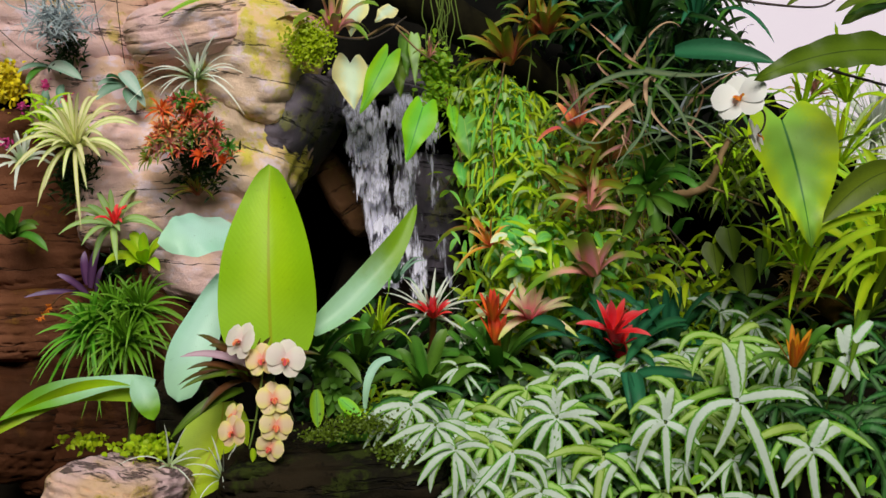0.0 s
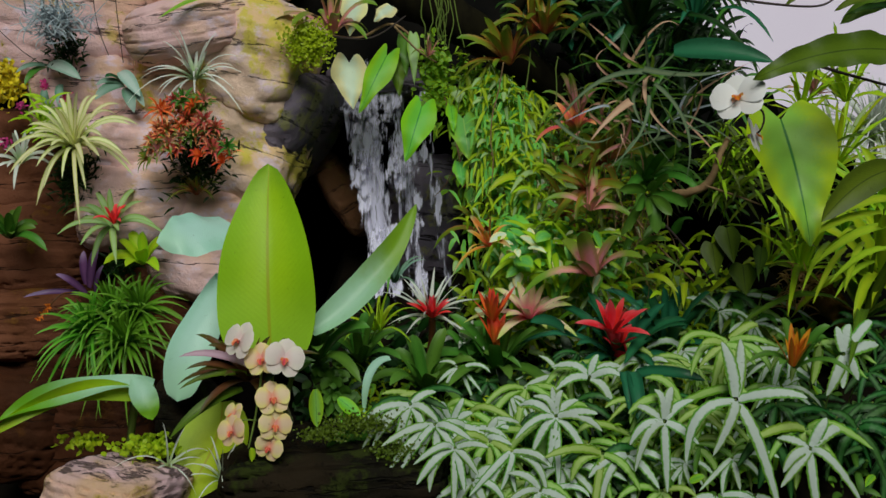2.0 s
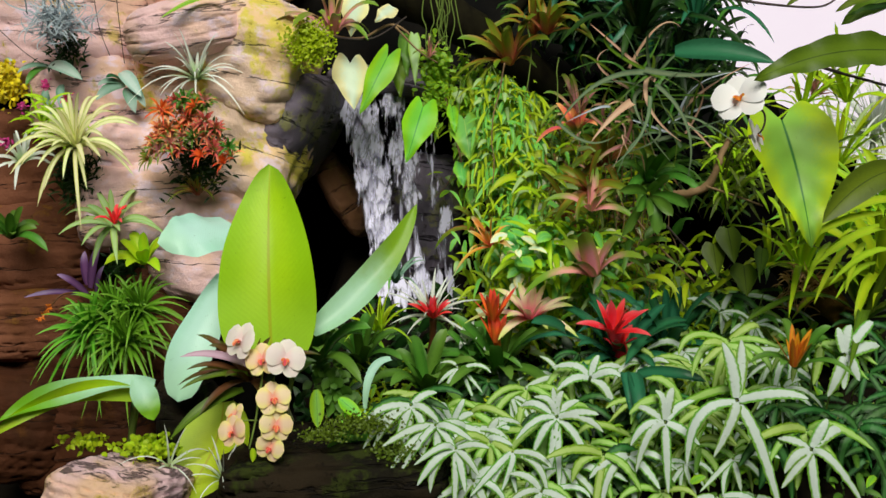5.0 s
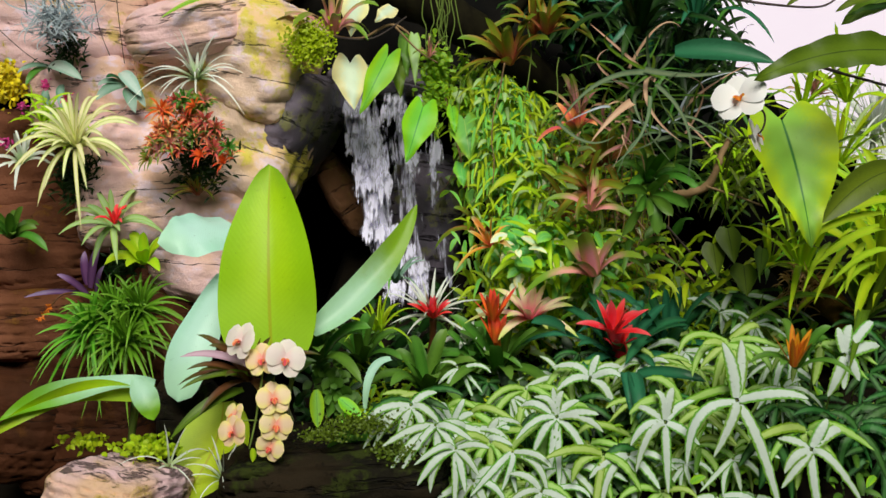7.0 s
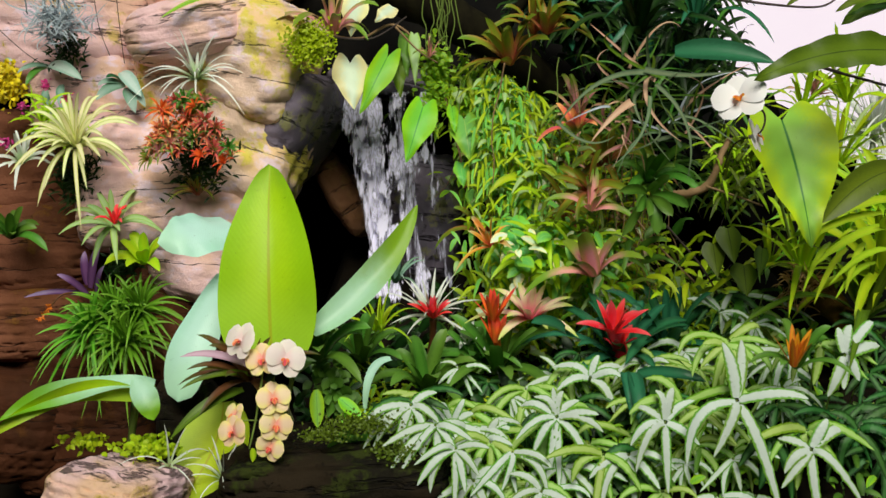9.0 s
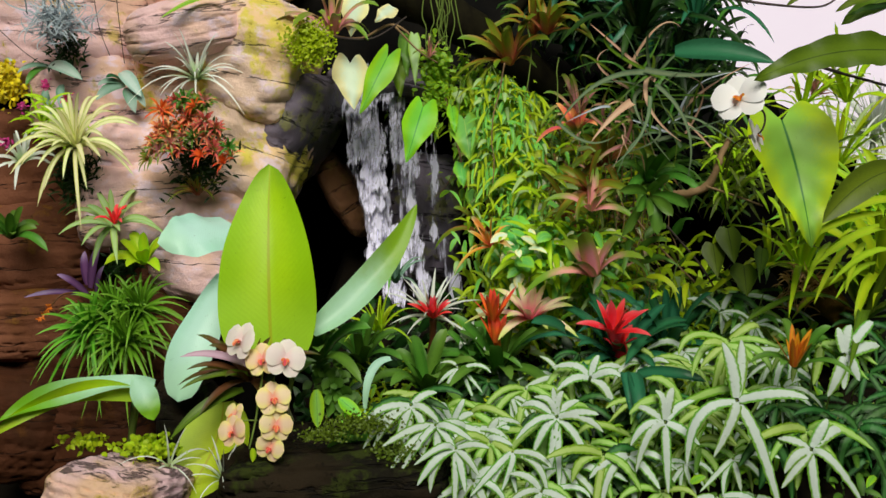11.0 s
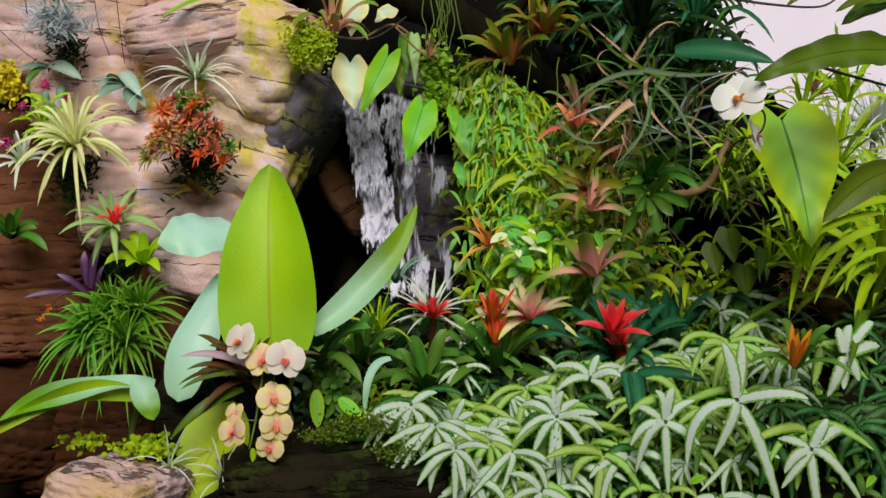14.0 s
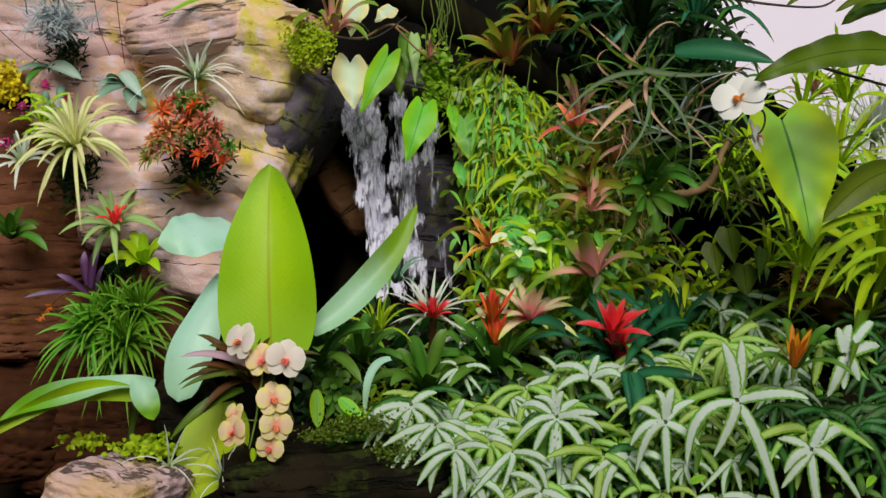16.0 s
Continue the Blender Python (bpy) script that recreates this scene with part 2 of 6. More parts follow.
SILVER = leaf_mat("silvery_air_plant", (0.56, 0.6, 0.7), (0.36, 0.46, 0.52), light=0.15, rough=0.6, vary=0.25)
WHITISH = leaf_mat("whitish_leaf", (0.82, 0.84, 0.8), (0.68, 0.76, 0.7), light=0.25, rough=0.45, foot=(0.45, 0.6, 0.3))
CREAM = leaf_mat("cream_striped_leaf", (0.88, 0.88, 0.5), (0.55, 0.66, 0.1), margin=0.75, light=0.3, vary=0.15)
GREYGREEN = leaf_mat("grey_green_leaf", (0.2, 0.34, 0.26), (0.12, 0.26, 0.16), (0.3, 0.42, 0.36), light=0.15, rough=0.5)
PALE_GREY = leaf_mat("pale_grey_green_leaf", (0.46, 0.6, 0.54), (0.3, 0.48, 0.4), light=0.15, rough=0.45)
PURPLE = leaf_mat("purple_leaf", (0.16, 0.07, 0.2), (0.09, 0.035, 0.12), (0.3, 0.2, 0.4), light=0.2, rough=0.35)
MAUVE = leaf_mat("mauve_pink_leaf", (0.62, 0.42, 0.56), (0.5, 0.3, 0.42), light=0.25, vary=0.2)
MAROON = leaf_mat("maroon_leaf", (0.13, 0.045, 0.02), (0.09, 0.03, 0.012), (0.07, 0.1, 0.015), light=0.2, tip_at=0.8)
RED = leaf_mat("scarlet_bract", (0.82, 0.025, 0.035), (0.88, 0.05, 0.07), (0.9, 0.12, 0.14), light=0.3, vary=0.25, rough=0.4, hue=0.004)
ORANGE = leaf_mat("orange_bract", (0.95, 0.2, 0.03), (0.95, 0.14, 0.03), (0.95, 0.1, 0.07), light=0.3, vary=0.15, foot=(0.8, 0.16, 0.03), hue=0.006)
ORANGE_LEAF = leaf_mat("orange_flushed_leaf", (0.75, 0.3, 0.03), (0.8, 0.42, 0.08), (0.6, 0.62, 0.3), light=0.25, vary=0.2, tip_at=0.75, foot=(0.6, 0.1, 0.04))
AMBER = leaf_mat("amber_bract", (0.8, 0.34, 0.02), (0.75, 0.22, 0.02), light=0.3, vary=0.2)
CREAMPINK = leaf_mat("cream_and_pink_leaf", (0.92, 0.78, 0.5), (0.9, 0.6, 0.5), (0.6, 0.74, 0.14), light=0.3, tip_at=0.75, vary=0.2, foot=(0.8, 0.2, 0.25))
PINKISH = leaf_mat("pink_flushed_leaf", (0.82, 0.33, 0.37), (0.55, 0.34, 0.16), (0.2, 0.34, 0.03), light=0.3, tip_at=0.5, vary=0.25)
COPPER = leaf_mat("copper_flushed_leaf", (0.22, 0.26, 0.02), (0.4, 0.17, 0.025), (0.14, 0.24, 0.015), light=0.3, vary=0.35, foot=(0.42, 0.12, 0.06), margin=0.75)
CORAL = leaf_mat("coral_rosette_leaf", (0.88, 0.22, 0.1), (0.75, 0.1, 0.12), (0.9, 0.42, 0.16), light=0.25, vary=0.35, foot=(0.2, 0.25, 0.04))
PEACH = leaf_mat("peach_petal", (0.98, 0.74, 0.5), (0.98, 0.84, 0.3), light=0.3, vary=0.08, margin=0.6, soft=0.4, foot=(0.94, 0.4, 0.32), rough=0.5)
BLUSH = leaf_mat("blush_petal", (0.97, 0.86, 0.84), (0.97, 0.9, 0.82), light=0.3, vary=0.05, foot=(0.94, 0.72, 0.72), rough=0.5)
CRIMSON = leaf_mat("crimson_lip", (0.8, 0.1, 0.08), (0.9, 0.35, 0.15), light=0.2, vary=0.2)
WHITE = leaf_mat("white_petal", (0.97, 0.95, 0.97), (0.96, 0.95, 0.98), light=0.3, vary=0.04, rough=0.5)
PALE_TAN = leaf_mat("pale_dry_leaf", (0.66, 0.42, 0.3), (0.55, 0.32, 0.22), light=0.25, vary=0.2)
TAN = leaf_mat("dry_tan_leaf", (0.4, 0.22, 0.09), (0.3, 0.16, 0.06), light=0.2, vary=0.35, rough=0.6)
GRASS = leaf_mat("grassy_leaf", (0.14, 0.36, 0.02), (0.1, 0.28, 0.015), (0.2, 0.42, 0.04), light=0.3, vary=0.35)
MOSSY_BARK = plain_mat("brown_mossy_bark", (0.05, 0.022, 0.005), (0.14, 0.075, 0.012), 60.0, 0.95, spec=0.1)
YELLOW = leaf_mat("yellow_floret", (0.95, 0.8, 0.02), (0.8, 0.72, 0.03), light=0.3, vary=0.3)
MAGENTA = leaf_mat("magenta_floret", (0.7, 0.04, 0.22), (0.6, 0.08, 0.25), light=0.3, vary=0.3)


# ---- shared builders ----
UP = Vector((0, 0, 1))


def mesh_object(name, verts, faces, mat, parent=None, uvs=None, smooth=True, label="", flat_to=None):
    me = bpy.data.meshes.new(name)
    me.from_pydata(verts, [], faces)
    if uvs is not None:
        lay = me.uv_layers.new(name="UVMap")
        idx = np.empty(len(me.loops), dtype=np.int32)
        me.loops.foreach_get("vertex_index", idx)
        lay.data.foreach_set("uv", np.asarray(uvs, dtype=np.float32)[idx].ravel())
    if smooth:
        me.polygons.foreach_set("use_smooth", np.ones(len(me.polygons), dtype=bool))
    me.materials.append(mat)
    ob = new(name, me)
    if parent is not None:
        ob.parent = parent
    if label:
        tagged(ob, label)
    return ob


def thing(name, place, label, category, group="", kind=""):
    e = new(name)
    e.empty_display_size = 0.05
    e.location = place
    return tagged(e, label, category, group, kind)


def prof(shape, t):
    if shape == "strap":
        return min(1.0, 0.7 + 2 * t) * (1 - t ** 4) ** 0.6
    if shape == "lance":
        return (t + 0.06) ** 0.55 * (1 - t) ** 0.75 / 0.62
    if shape == "oval":
        return math.sin(math.pi * (0.03 + 0.97 * t) ** 0.85) ** 0.62
    if shape == "ovate":
        return math.sin(math.pi * (0.05 + 0.95 * t) ** 0.64) ** 0.62
    if shape == "petal":
        return max(0.0, math.sin(math.pi * (0.05 + 0.95 * t) ** 1.35)) ** 0.5
    if shape == "heart":
        return math.sin(min(1.0, (t + 0.06) / 0.3) * 1.5708) ** 0.5 * (1 - max(0.0, t - 0.3) / 0.7) ** 0.85 * (1 - 0.12 * t)
    if shape == "pinna":
        return (t + 0.05) ** 0.28 * (1 - t) ** 0.55 * (1 + 0.25 * t) / 0.76
    if shape == "broad":
        return (t + 0.1) ** 0.35 * (1 - t ** 1.9) ** 0.75 * 1.12
    if shape == "blunt":
        return (t + 0.08) ** 0.3 * (1 - t ** 5) ** 0.5
    if shape == "needle":
        return (1 - t) ** 0.7
    return 1.0


def blade(p0, p1, width, face=(0, -1, 0.4), arch=(0, 0, 0), shape="lance", fold=0.2, wave=0.0, seg=9, across=2, twist=0.0, lobe=0.0, waves=3.0, ph=0.0, tooth=0.0):
    """Vertices, faces and uv of one leaf from p0 to p1, bowed by arch, folded along its rib."""
    p0, p1, face, arch = Vector(p0), Vector(p1), Vector(face), Vector(arch)
    length = (p1 - p0).length
    vs, uv, fs = [], [], []
    cols = 2 * across + 1
    for i in range(seg + 1):
        t = i / seg
        c = p0.lerp(p1, t) + arch * (4 * t * (1 - t))
        tan = ((p1 - p0) + arch * (4 - 8 * t)).normalized()
        side = tan.cross(face)
        side = side.normalized() if side.length > 1e-5 else tan.orthogonal().normalized()
        nrm = side.cross(tan)
        if twist:
            q = Matrix.Rotation(twist * t, 3, tan)
            side, nrm = q @ side, q @ nrm
        w = 0.5 * width * max(prof(shape, t), 0.012) * (1 + tooth * (i % 2 - 0.5))
        for j in range(cols):
            s = (j - across) / across
            p = c + side * (w * s * (1 - 0.12 * abs(fold))) + nrm * (w * fold * abs(s) ** 1.4)
            if wave:
                p = p + nrm * (wave * abs(s) * math.sin(t * 6.283 * waves + (2.0 if s > 0 else 0.0) + ph))
            if lobe:
                p = p - tan * (lobe * length * abs(s) ** 1.2 * (1.75 - 1.1 * abs(s)) * (1 - t) ** 6)
            vs.append(p)
            uv.append((0.5 + 0.5 * s, t))
    for i in range(seg):
        for j in range(cols - 1):
            a = i * cols + j
            fs.append((a, a + 1, a + cols + 1, a + cols))
    return vs, fs, uv


def leaf(parent, name, mat, p0, p1, width, label="", **kw):
    """One leaf as a part; points are in the world, the mesh is stored round its thing's place."""
    o = parent.location if parent.parent is None else parent.location + parent.parent.location
    vs, fs, uv = blade(p0, p1, width, **kw)
    return mesh_object(name, [v - o for v in vs], fs, mat, parent, uv, True, label)


class Heap:
    """Many small blades in one mesh."""

    def __init__(self):
        self.v, self.f, self.u = [], [], []

    def add(self, made):
        k = len(self.v)
        self.v += made[0]
        self.f += [tuple(i + k for i in f) for f in made[1]]
        self.u += made[2]

    def put(self, name, mat, parent=None, origin=(0, 0, 0), label=""):
        o = Vector(origin)
        return mesh_object(name, [v - o for v in self.v], self.f, mat, parent, self.u, True, label)


def tube(points, radius, sides=7, end=0.6, rough=0.0, seed=0):
    """Vertices, faces and uv of a tapering round stem through a few points (smoothed)."""
    pts = [Vector(p) for p in points]
    fine = []
    n = len(pts)
    for i in range(n - 1):
        a, b, c, d = pts[max(i - 1, 0)], pts[i], pts[i + 1], pts[min(i + 2, n - 1)]
        for k in range(6):
            t = k / 6
            fine.append(0.5 * ((2 * b) + (c - a) * t + (2 * a - 5 * b + 4 * c - d) * t * t + (3 * b - a - 3 * c + d) * t ** 3))
    fine.append(pts[-1])
    vs, fs, uv = [], [], []
    rnd = random.Random(seed)
    for i, p in enumerate(fine):
        t = i / (len(fine) - 1)
        tan = (fine[min(i + 1, len(fine) - 1)] - fine[max(i - 1, 0)]).normalized()
        s = tan.cross(Vector((0.3, 0.9, 0.2))).normalized()
        u = tan.cross(s)
        r = radius * (1 + (end - 1) * t)
        for j in range(sides):
            a = 6.283 * j / sides
            rr = r * (1 + rough * rnd.uniform(-1, 1))
            vs.append(p + s * (math.cos(a) * rr) + u * (math.sin(a) * rr))
            uv.append((j / sides, t))
    for i in range(len(fine) - 1):
        for j in range(sides):
            fs.append((i * sides + j, i * sides + (j + 1) % sides, (i + 1) * sides + (j + 1) % sides, (i + 1) * sides + j))
    k = len(vs)
    fs.append(tuple(range(sides - 1, -1, -1)))
    fs.append(tuple(range(k - sides, k)))
    return vs, fs, uv


def stem(parent, name, mat, points, radius, label="", **kw):
    o = parent.location if parent.parent is None else parent.location + parent.parent.location
    vs, fs, uv = tube(points, radius, **kw)
    return mesh_object(name, [v - o for v in vs], fs, mat, parent, uv, True, label)


def stone(name, place, half, mat, seed=0, turn=(0, 0, 0), n=3.2, lumps=0.12, beds=3, groove=0.055, cuts=38, parent=None, kind=""):
    """A rounded block with bedding grooves, vertical joints and lumps."""
    bm = bmesh.new()
    bmesh.ops.create_cube(bm, size=2.0)
    bmesh.ops.subdivide_edges(bm, edges=bm.edges[:], cuts=cuts, use_grid_fill=True)
    off = Vector((seed * 7.3, seed * 3.1, seed * 5.7))
    h = Vector(half)
    mean = (h.x + h.y + h.z) / 3
    for v in bm.verts:
        c = v.co
        r = (abs(c.x) ** n + abs(c.y) ** n + abs(c.z) ** n) ** (1 / n)
        d = c / r
        p = Vector((d.x * h.x, d.y * h.y, d.z * h.z))
        q = p * (1.6 / mean) + off
        big = noise.noise(q * 0.8) * lumps + noise.noise(q * 2.3) * lumps * 0.4 + noise.noise(q * 6.0) * lumps * 0.07 + noise.noise(Vector((q.x * 3, q.y * 3, q.z * 12))) * lumps * 0.08
        zz = d.z * beds * 1.4 + noise.noise(q * 0.7) * 0.9
        g = max(0.0, 1 - abs((zz % 1.0) - 0.5) / 0.09) * (0.4 + 0.6 * max(0, noise.noise(q * 1.1 + off) + 0.4))
        xx = d.x * 1.6 + noise.noise(q * 0.9 + Vector((9, 2, 4))) * 0.9
        g2 = max(0.0, 1 - abs((xx % 1.0) - 0.5) / 0.05) * max(0, noise.noise(q * 1.3) + 0.1)
        v.co = p + p.normalized() * (mean * (big - groove * g - groove * 0.8 * g2))
    me = bpy.data.meshes.new(name)
    bm.to_mesh(me)
    bm.free()
    me.polygons.foreach_set("use_smooth", np.ones(len(me.polygons), dtype=bool))
    me.materials.append(mat)
    ob = new(name, me)
    ob.matrix_world = pose(*place, *turn)
    if parent:
        ob.parent = parent
    return ob


def rosette(p, name, mat, base, n, length, width, axis=(0, -0.5, 1), low=10, high=75, shape="strap", curve=0.25, fold=0.3, seed=0,
            parent_heap=None, jitter=0.2, seg=8, sag=0.15, sub=None, wave=0.0, start=0.0):
    """Leaves in a spiral about an axis: the outer ones lie low, the inner ones stand up."""
    rnd = random.Random(seed)
    ax = Vector(axis).normalized()
    s = ax.orthogonal().normalized()
    u = ax.cross(s)
    base = Vector(base)
    for i in range(n):
        f = i / max(1, n - 1)
        a = start + i * 2.39996 + rnd.uniform(-0.25, 0.25)
        el = radians(low + (high - low) * f + rnd.uniform(-8, 8))
        out = s * math.cos(a) + u * math.sin(a)
        d = out * math.cos(el) + ax * math.sin(el)
        ln = length * (1 - 0.25 * f) * (1 + rnd.uniform(-jitter, jitter))
        tip = base + d * ln - UP * (sag * ln * (1 - f))
        face = (ax * math.cos(el) - out * math.sin(el))
        args = dict(face=face, arch=(ax * 0.5 + UP * 0.5) * (curve * ln * (1 - 0.5 * f)), shape=shape, fold=fold, seg=seg, across=1 if width < 0.012 else 2, wave=wave, ph=a)
        start_at = base + out * (width * 0.3)
        if parent_heap is not None:
            parent_heap.add(blade(start_at, tip, width * (1 + rnd.uniform(-0.2, 0.2)), **args))
        else:
            leaf(p, name, mat, start_at, tip, width * (1 + rnd.uniform(-0.2, 0.2)), **args)


# ---- ground and banks ----
def sheet(name, mat, nx, nz, fn, kind, label, category, thick=0.0):
    vs = [Vector(fn(i / nx, j / nz)) for j in range(nz + 1) for i in range(nx + 1)]
    fs = [(j * (nx + 1) + i, j * (nx + 1) + i + 1, (j + 1) * (nx + 1) + i + 1, (j + 1) * (nx + 1) + i) for j in range(nz) for i in range(nx)]
    ob = mesh_object(name, vs, fs, mat)
    if thick:
        m = ob.modifiers.new("thickness", "SOLIDIFY")
        m.thickness, m.offset = thick, -1
    return tagged(ob, label, category, "", kind)


PATH = plain_mat("paved_path", (0.07, 0.06, 0.055), (0.11, 0.095, 0.085), 6.0, 0.85)
sheet("ground", PATH, 20, 20, lambda a, b: (-60 + 120 * a, -60 + 120 * b, 0.0), "structure", "flat grey-brown conservatory floor around the rockery", "floor")


def bed_height(x, y):
    h = 0.60 + 0.36 * (y - 1.5)
    h += 0.12 * max(0.0, min(1.0, (x + 0.1) / 0.6)) * max(0, 1 - abs(y - 2.3))
    h -= 0.5 * max(0.0, min(1.0, (-0.3 - x) / 0.2))
    return h + 0.03 * noise.noise((x * 4, y * 4, 1)) + 0.012 * noise.noise((x * 14, y * 14, 3))


def bed_point(a, b):
    x, y = -1.9 + 4.0 * a, 1.35 + 2.1 * b
    z = bed_height(x, y)
    z *= min(1.0, b / 0.06, a / 0.03, (1 - a) / 0.03, (1 - b) / 0.03)
    return (x, y, z)


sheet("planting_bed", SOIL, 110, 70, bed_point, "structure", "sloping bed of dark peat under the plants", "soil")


def bank_point(a, b):
    """The rock core behind everything, with the hollow of the waterfall and a low shoulder where the daylight shows."""
    x = -2.3 + 4.6 * a
    top = 2.35 - 0.95 * max(0.0, min(1.0, (x - 0.5) / 0.35))
    z = top * b
    y = 3.2 - 0.12 * noise.noise((x * 2, 0.3, z * 2)) - 0.05 * noise.noise((x * 6, 2.3, z * 6)) - 0.02 * noise.noise((x * 17, 2.3, z * 17))
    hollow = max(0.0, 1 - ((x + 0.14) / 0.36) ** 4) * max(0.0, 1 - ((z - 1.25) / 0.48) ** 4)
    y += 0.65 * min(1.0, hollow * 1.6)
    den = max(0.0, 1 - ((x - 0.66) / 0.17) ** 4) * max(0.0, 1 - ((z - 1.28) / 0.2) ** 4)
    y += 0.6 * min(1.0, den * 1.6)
    y -= 0.42 * max(0.0, min(1.0, (x - 0.02) / 0.5)) * max(0.0, min(1.0, (1.9 - z) / 0.5))
    return (x, y, z)


bank = sheet("rock_core", CAVE, 130, 90, bank_point, "structure", "wet rock mass in shade-black with a hollow behind the waterfall", "rock wall", 0.35)

rock_wall = thing("rock_wall", (0, 0, 0), "layered pink sandstone rockwork with yellow lichen", "rock wall", "", "structure")
stone("stone", (-1.134, 3.086, 1.908), (0.36, 0.3, 0.17), ROCK, 1, (0, 4, 6), n=4.5, parent=rock_wall, beds=2)
stone("stone", (-0.869, 3.249, 2.088), (0.5, 0.3, 0.15), ROCK, 2, (0, -6, -4), parent=rock_wall, beds=2)
stone("stone", (-0.640, 2.885, 1.882), (0.175, 0.24, 0.082), ROCK, 3, (8, -8, -6), parent=rock_wall, beds=2)
stone("stone", (-0.484, 2.948, 1.803), (0.135, 0.24, 0.165), ROCK_YELLOW, 4, (4, 12, -4), parent=rock_wall, beds=2, n=4.2, lumps=0.22)
stone("stone", (-0.644, 3.003, 1.718), (0.2, 0.22, 0.17), ROCK_YELLOW, 5, (0, 4, 0), parent=rock_wall)
stone("stone", (-0.967, 3.001, 1.702), (0.16, 0.22, 0.14), ROCK, 6, (0, 0, 10), parent=rock_wall)
stone("stone", (-0.767, 2.892, 1.571), (0.18, 0.2, 0.1), ROCK, 7, (10, 4, 0), parent=rock_wall, beds=2)
stone("stone", (-0.531, 2.930, 1.544), (0.15, 0.2, 0.18), ROCK_YELLOW, 8, (0, 20, 2), parent=rock_wall, beds=2, n=4, lumps=0.22)
stone("stone", (-0.799, 2.862, 1.423), (0.16, 0.2, 0.13), ROCK, 9, (0, -4, 4), parent=rock_wall)
stone("stone", (-0.619, 2.894, 1.315), (0.16, 0.2, 0.17), ROCK, 10, (0, 6, -8), parent=rock_wall)
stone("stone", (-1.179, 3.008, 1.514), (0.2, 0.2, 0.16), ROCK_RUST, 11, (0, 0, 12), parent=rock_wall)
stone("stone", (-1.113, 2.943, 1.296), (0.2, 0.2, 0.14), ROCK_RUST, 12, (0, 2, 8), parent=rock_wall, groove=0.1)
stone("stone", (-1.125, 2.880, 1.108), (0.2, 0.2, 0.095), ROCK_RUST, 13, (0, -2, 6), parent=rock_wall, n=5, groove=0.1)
# the next three stand low; their shade is in the stone colour
stone("stone", (-0.926, 2.926, 1.047), (0.2, 0.2, 0.16), ROCK_BROWN_SHADE, 14, (0, 0, 3), parent=rock_wall, n=5, groove=0.1)
stone("stone", (-1.081, 2.713, 0.875), (0.13, 0.2, 0.14), ROCK_BROWN_SHADE, 15, (0, 2, 14), parent=rock_wall, n=5, groove=0.1)
stone("stone", (-0.901, 2.761, 0.849), (0.17, 0.2, 0.14), ROCK_BROWN_SHADE, 16, (0, -2, 0), parent=rock_wall, n=6, groove=0.1)
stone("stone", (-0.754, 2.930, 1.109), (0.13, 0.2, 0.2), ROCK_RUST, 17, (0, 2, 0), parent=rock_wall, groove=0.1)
stone("stone", (-0.385, 2.935, 1.618), (0.062, 0.2, 0.165), ROCK_GREY, 18, (0, 30, -12), parent=rock_wall, beds=1)
stone("stone", (-0.342, 3.122, 1.702), (0.06, 0.2, 0.05), ROCK_GREY, 19, (0, 0, 0), parent=rock_wall, beds=1)
stone("stone", (-0.155, 3.146, 1.761), (0.17, 0.2, 0.045), ROCK_GREY, 20, (0, 4, 0), parent=rock_wall, beds=1)
stone("stone", (-0.049, 3.198, 1.363), (0.12, 0.12, 0.2), ROCK_GREY, 23, (0, 6, 0), parent=rock_wall, beds=3)
stone("stone", (-0.294, 3.204, 1.439), (0.05, 0.12, 0.14), ROCK_WARM, 24, (0, -32, 0), parent=rock_wall, beds=3)
tagged(stone("boulder", (-0.606, 1.925, 0.884), (0.092, 0.12, 0.082), ROCK_SPLIT, 21, (-6, 9, -16), n=7.0, lumps=0.16, beds=3, groove=0.16),
       "low layered pink boulder with a split face", "boulder")
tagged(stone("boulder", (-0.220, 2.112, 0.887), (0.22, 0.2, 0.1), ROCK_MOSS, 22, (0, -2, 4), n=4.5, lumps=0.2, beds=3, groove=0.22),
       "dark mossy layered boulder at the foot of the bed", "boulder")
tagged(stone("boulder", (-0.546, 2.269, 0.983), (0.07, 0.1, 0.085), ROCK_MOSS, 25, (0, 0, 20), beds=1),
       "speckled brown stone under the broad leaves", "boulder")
sheet("pool", POOL, 30, 20, lambda a, b: (-0.5 + 0.75 * a, 2.85 + 0.7 * b, 1.0 + 0.004 * noise.noise((a * 9, b * 9, 0))), "structure", "dark pool under the waterfall", "water")

# unseen plain walls round the rockery, added to block light from the sides
LIGHT_BLOCK = plain_mat("dark_blocking_wall", (0.012, 0.02, 0.008), (0.03, 0.045, 0.015), 8.0, 0.95, spec=0.1)


def blocking_wall(name, x0, x1, y0, y1, high):
    vs = [Vector(p) for z in (0, high) for p in ((x0, y0, z), (x1, y0, z), (x1, y1, z), (x0, y1, z))]
    ob = mesh_object(name, vs, [(3, 2, 1, 0), (4, 5, 6, 7), (0, 1, 5, 4), (1, 2, 6, 5), (2, 3, 7, 6), (3, 0, 4, 7)], LIGHT_BLOCK, smooth=False)
    tagged(ob, "unseen plain dark wall added to block side light", "wall", "", "structure")


blocking_wall("wall_south", -4.2, 4.2, -3.6, -3.4, 4.2)
blocking_wall("wall_west", -4.4, -4.2, -3.6, 5.8, 4.2)
blocking_wall("wall_east", 4.2, 4.4, -3.6, 5.8, 4.2)

# greenhouse wall, far behind
wall = thing("wall_north", (1.5, 5.6, 0), "bright milky white greenhouse wall", "wall", "", "structure")
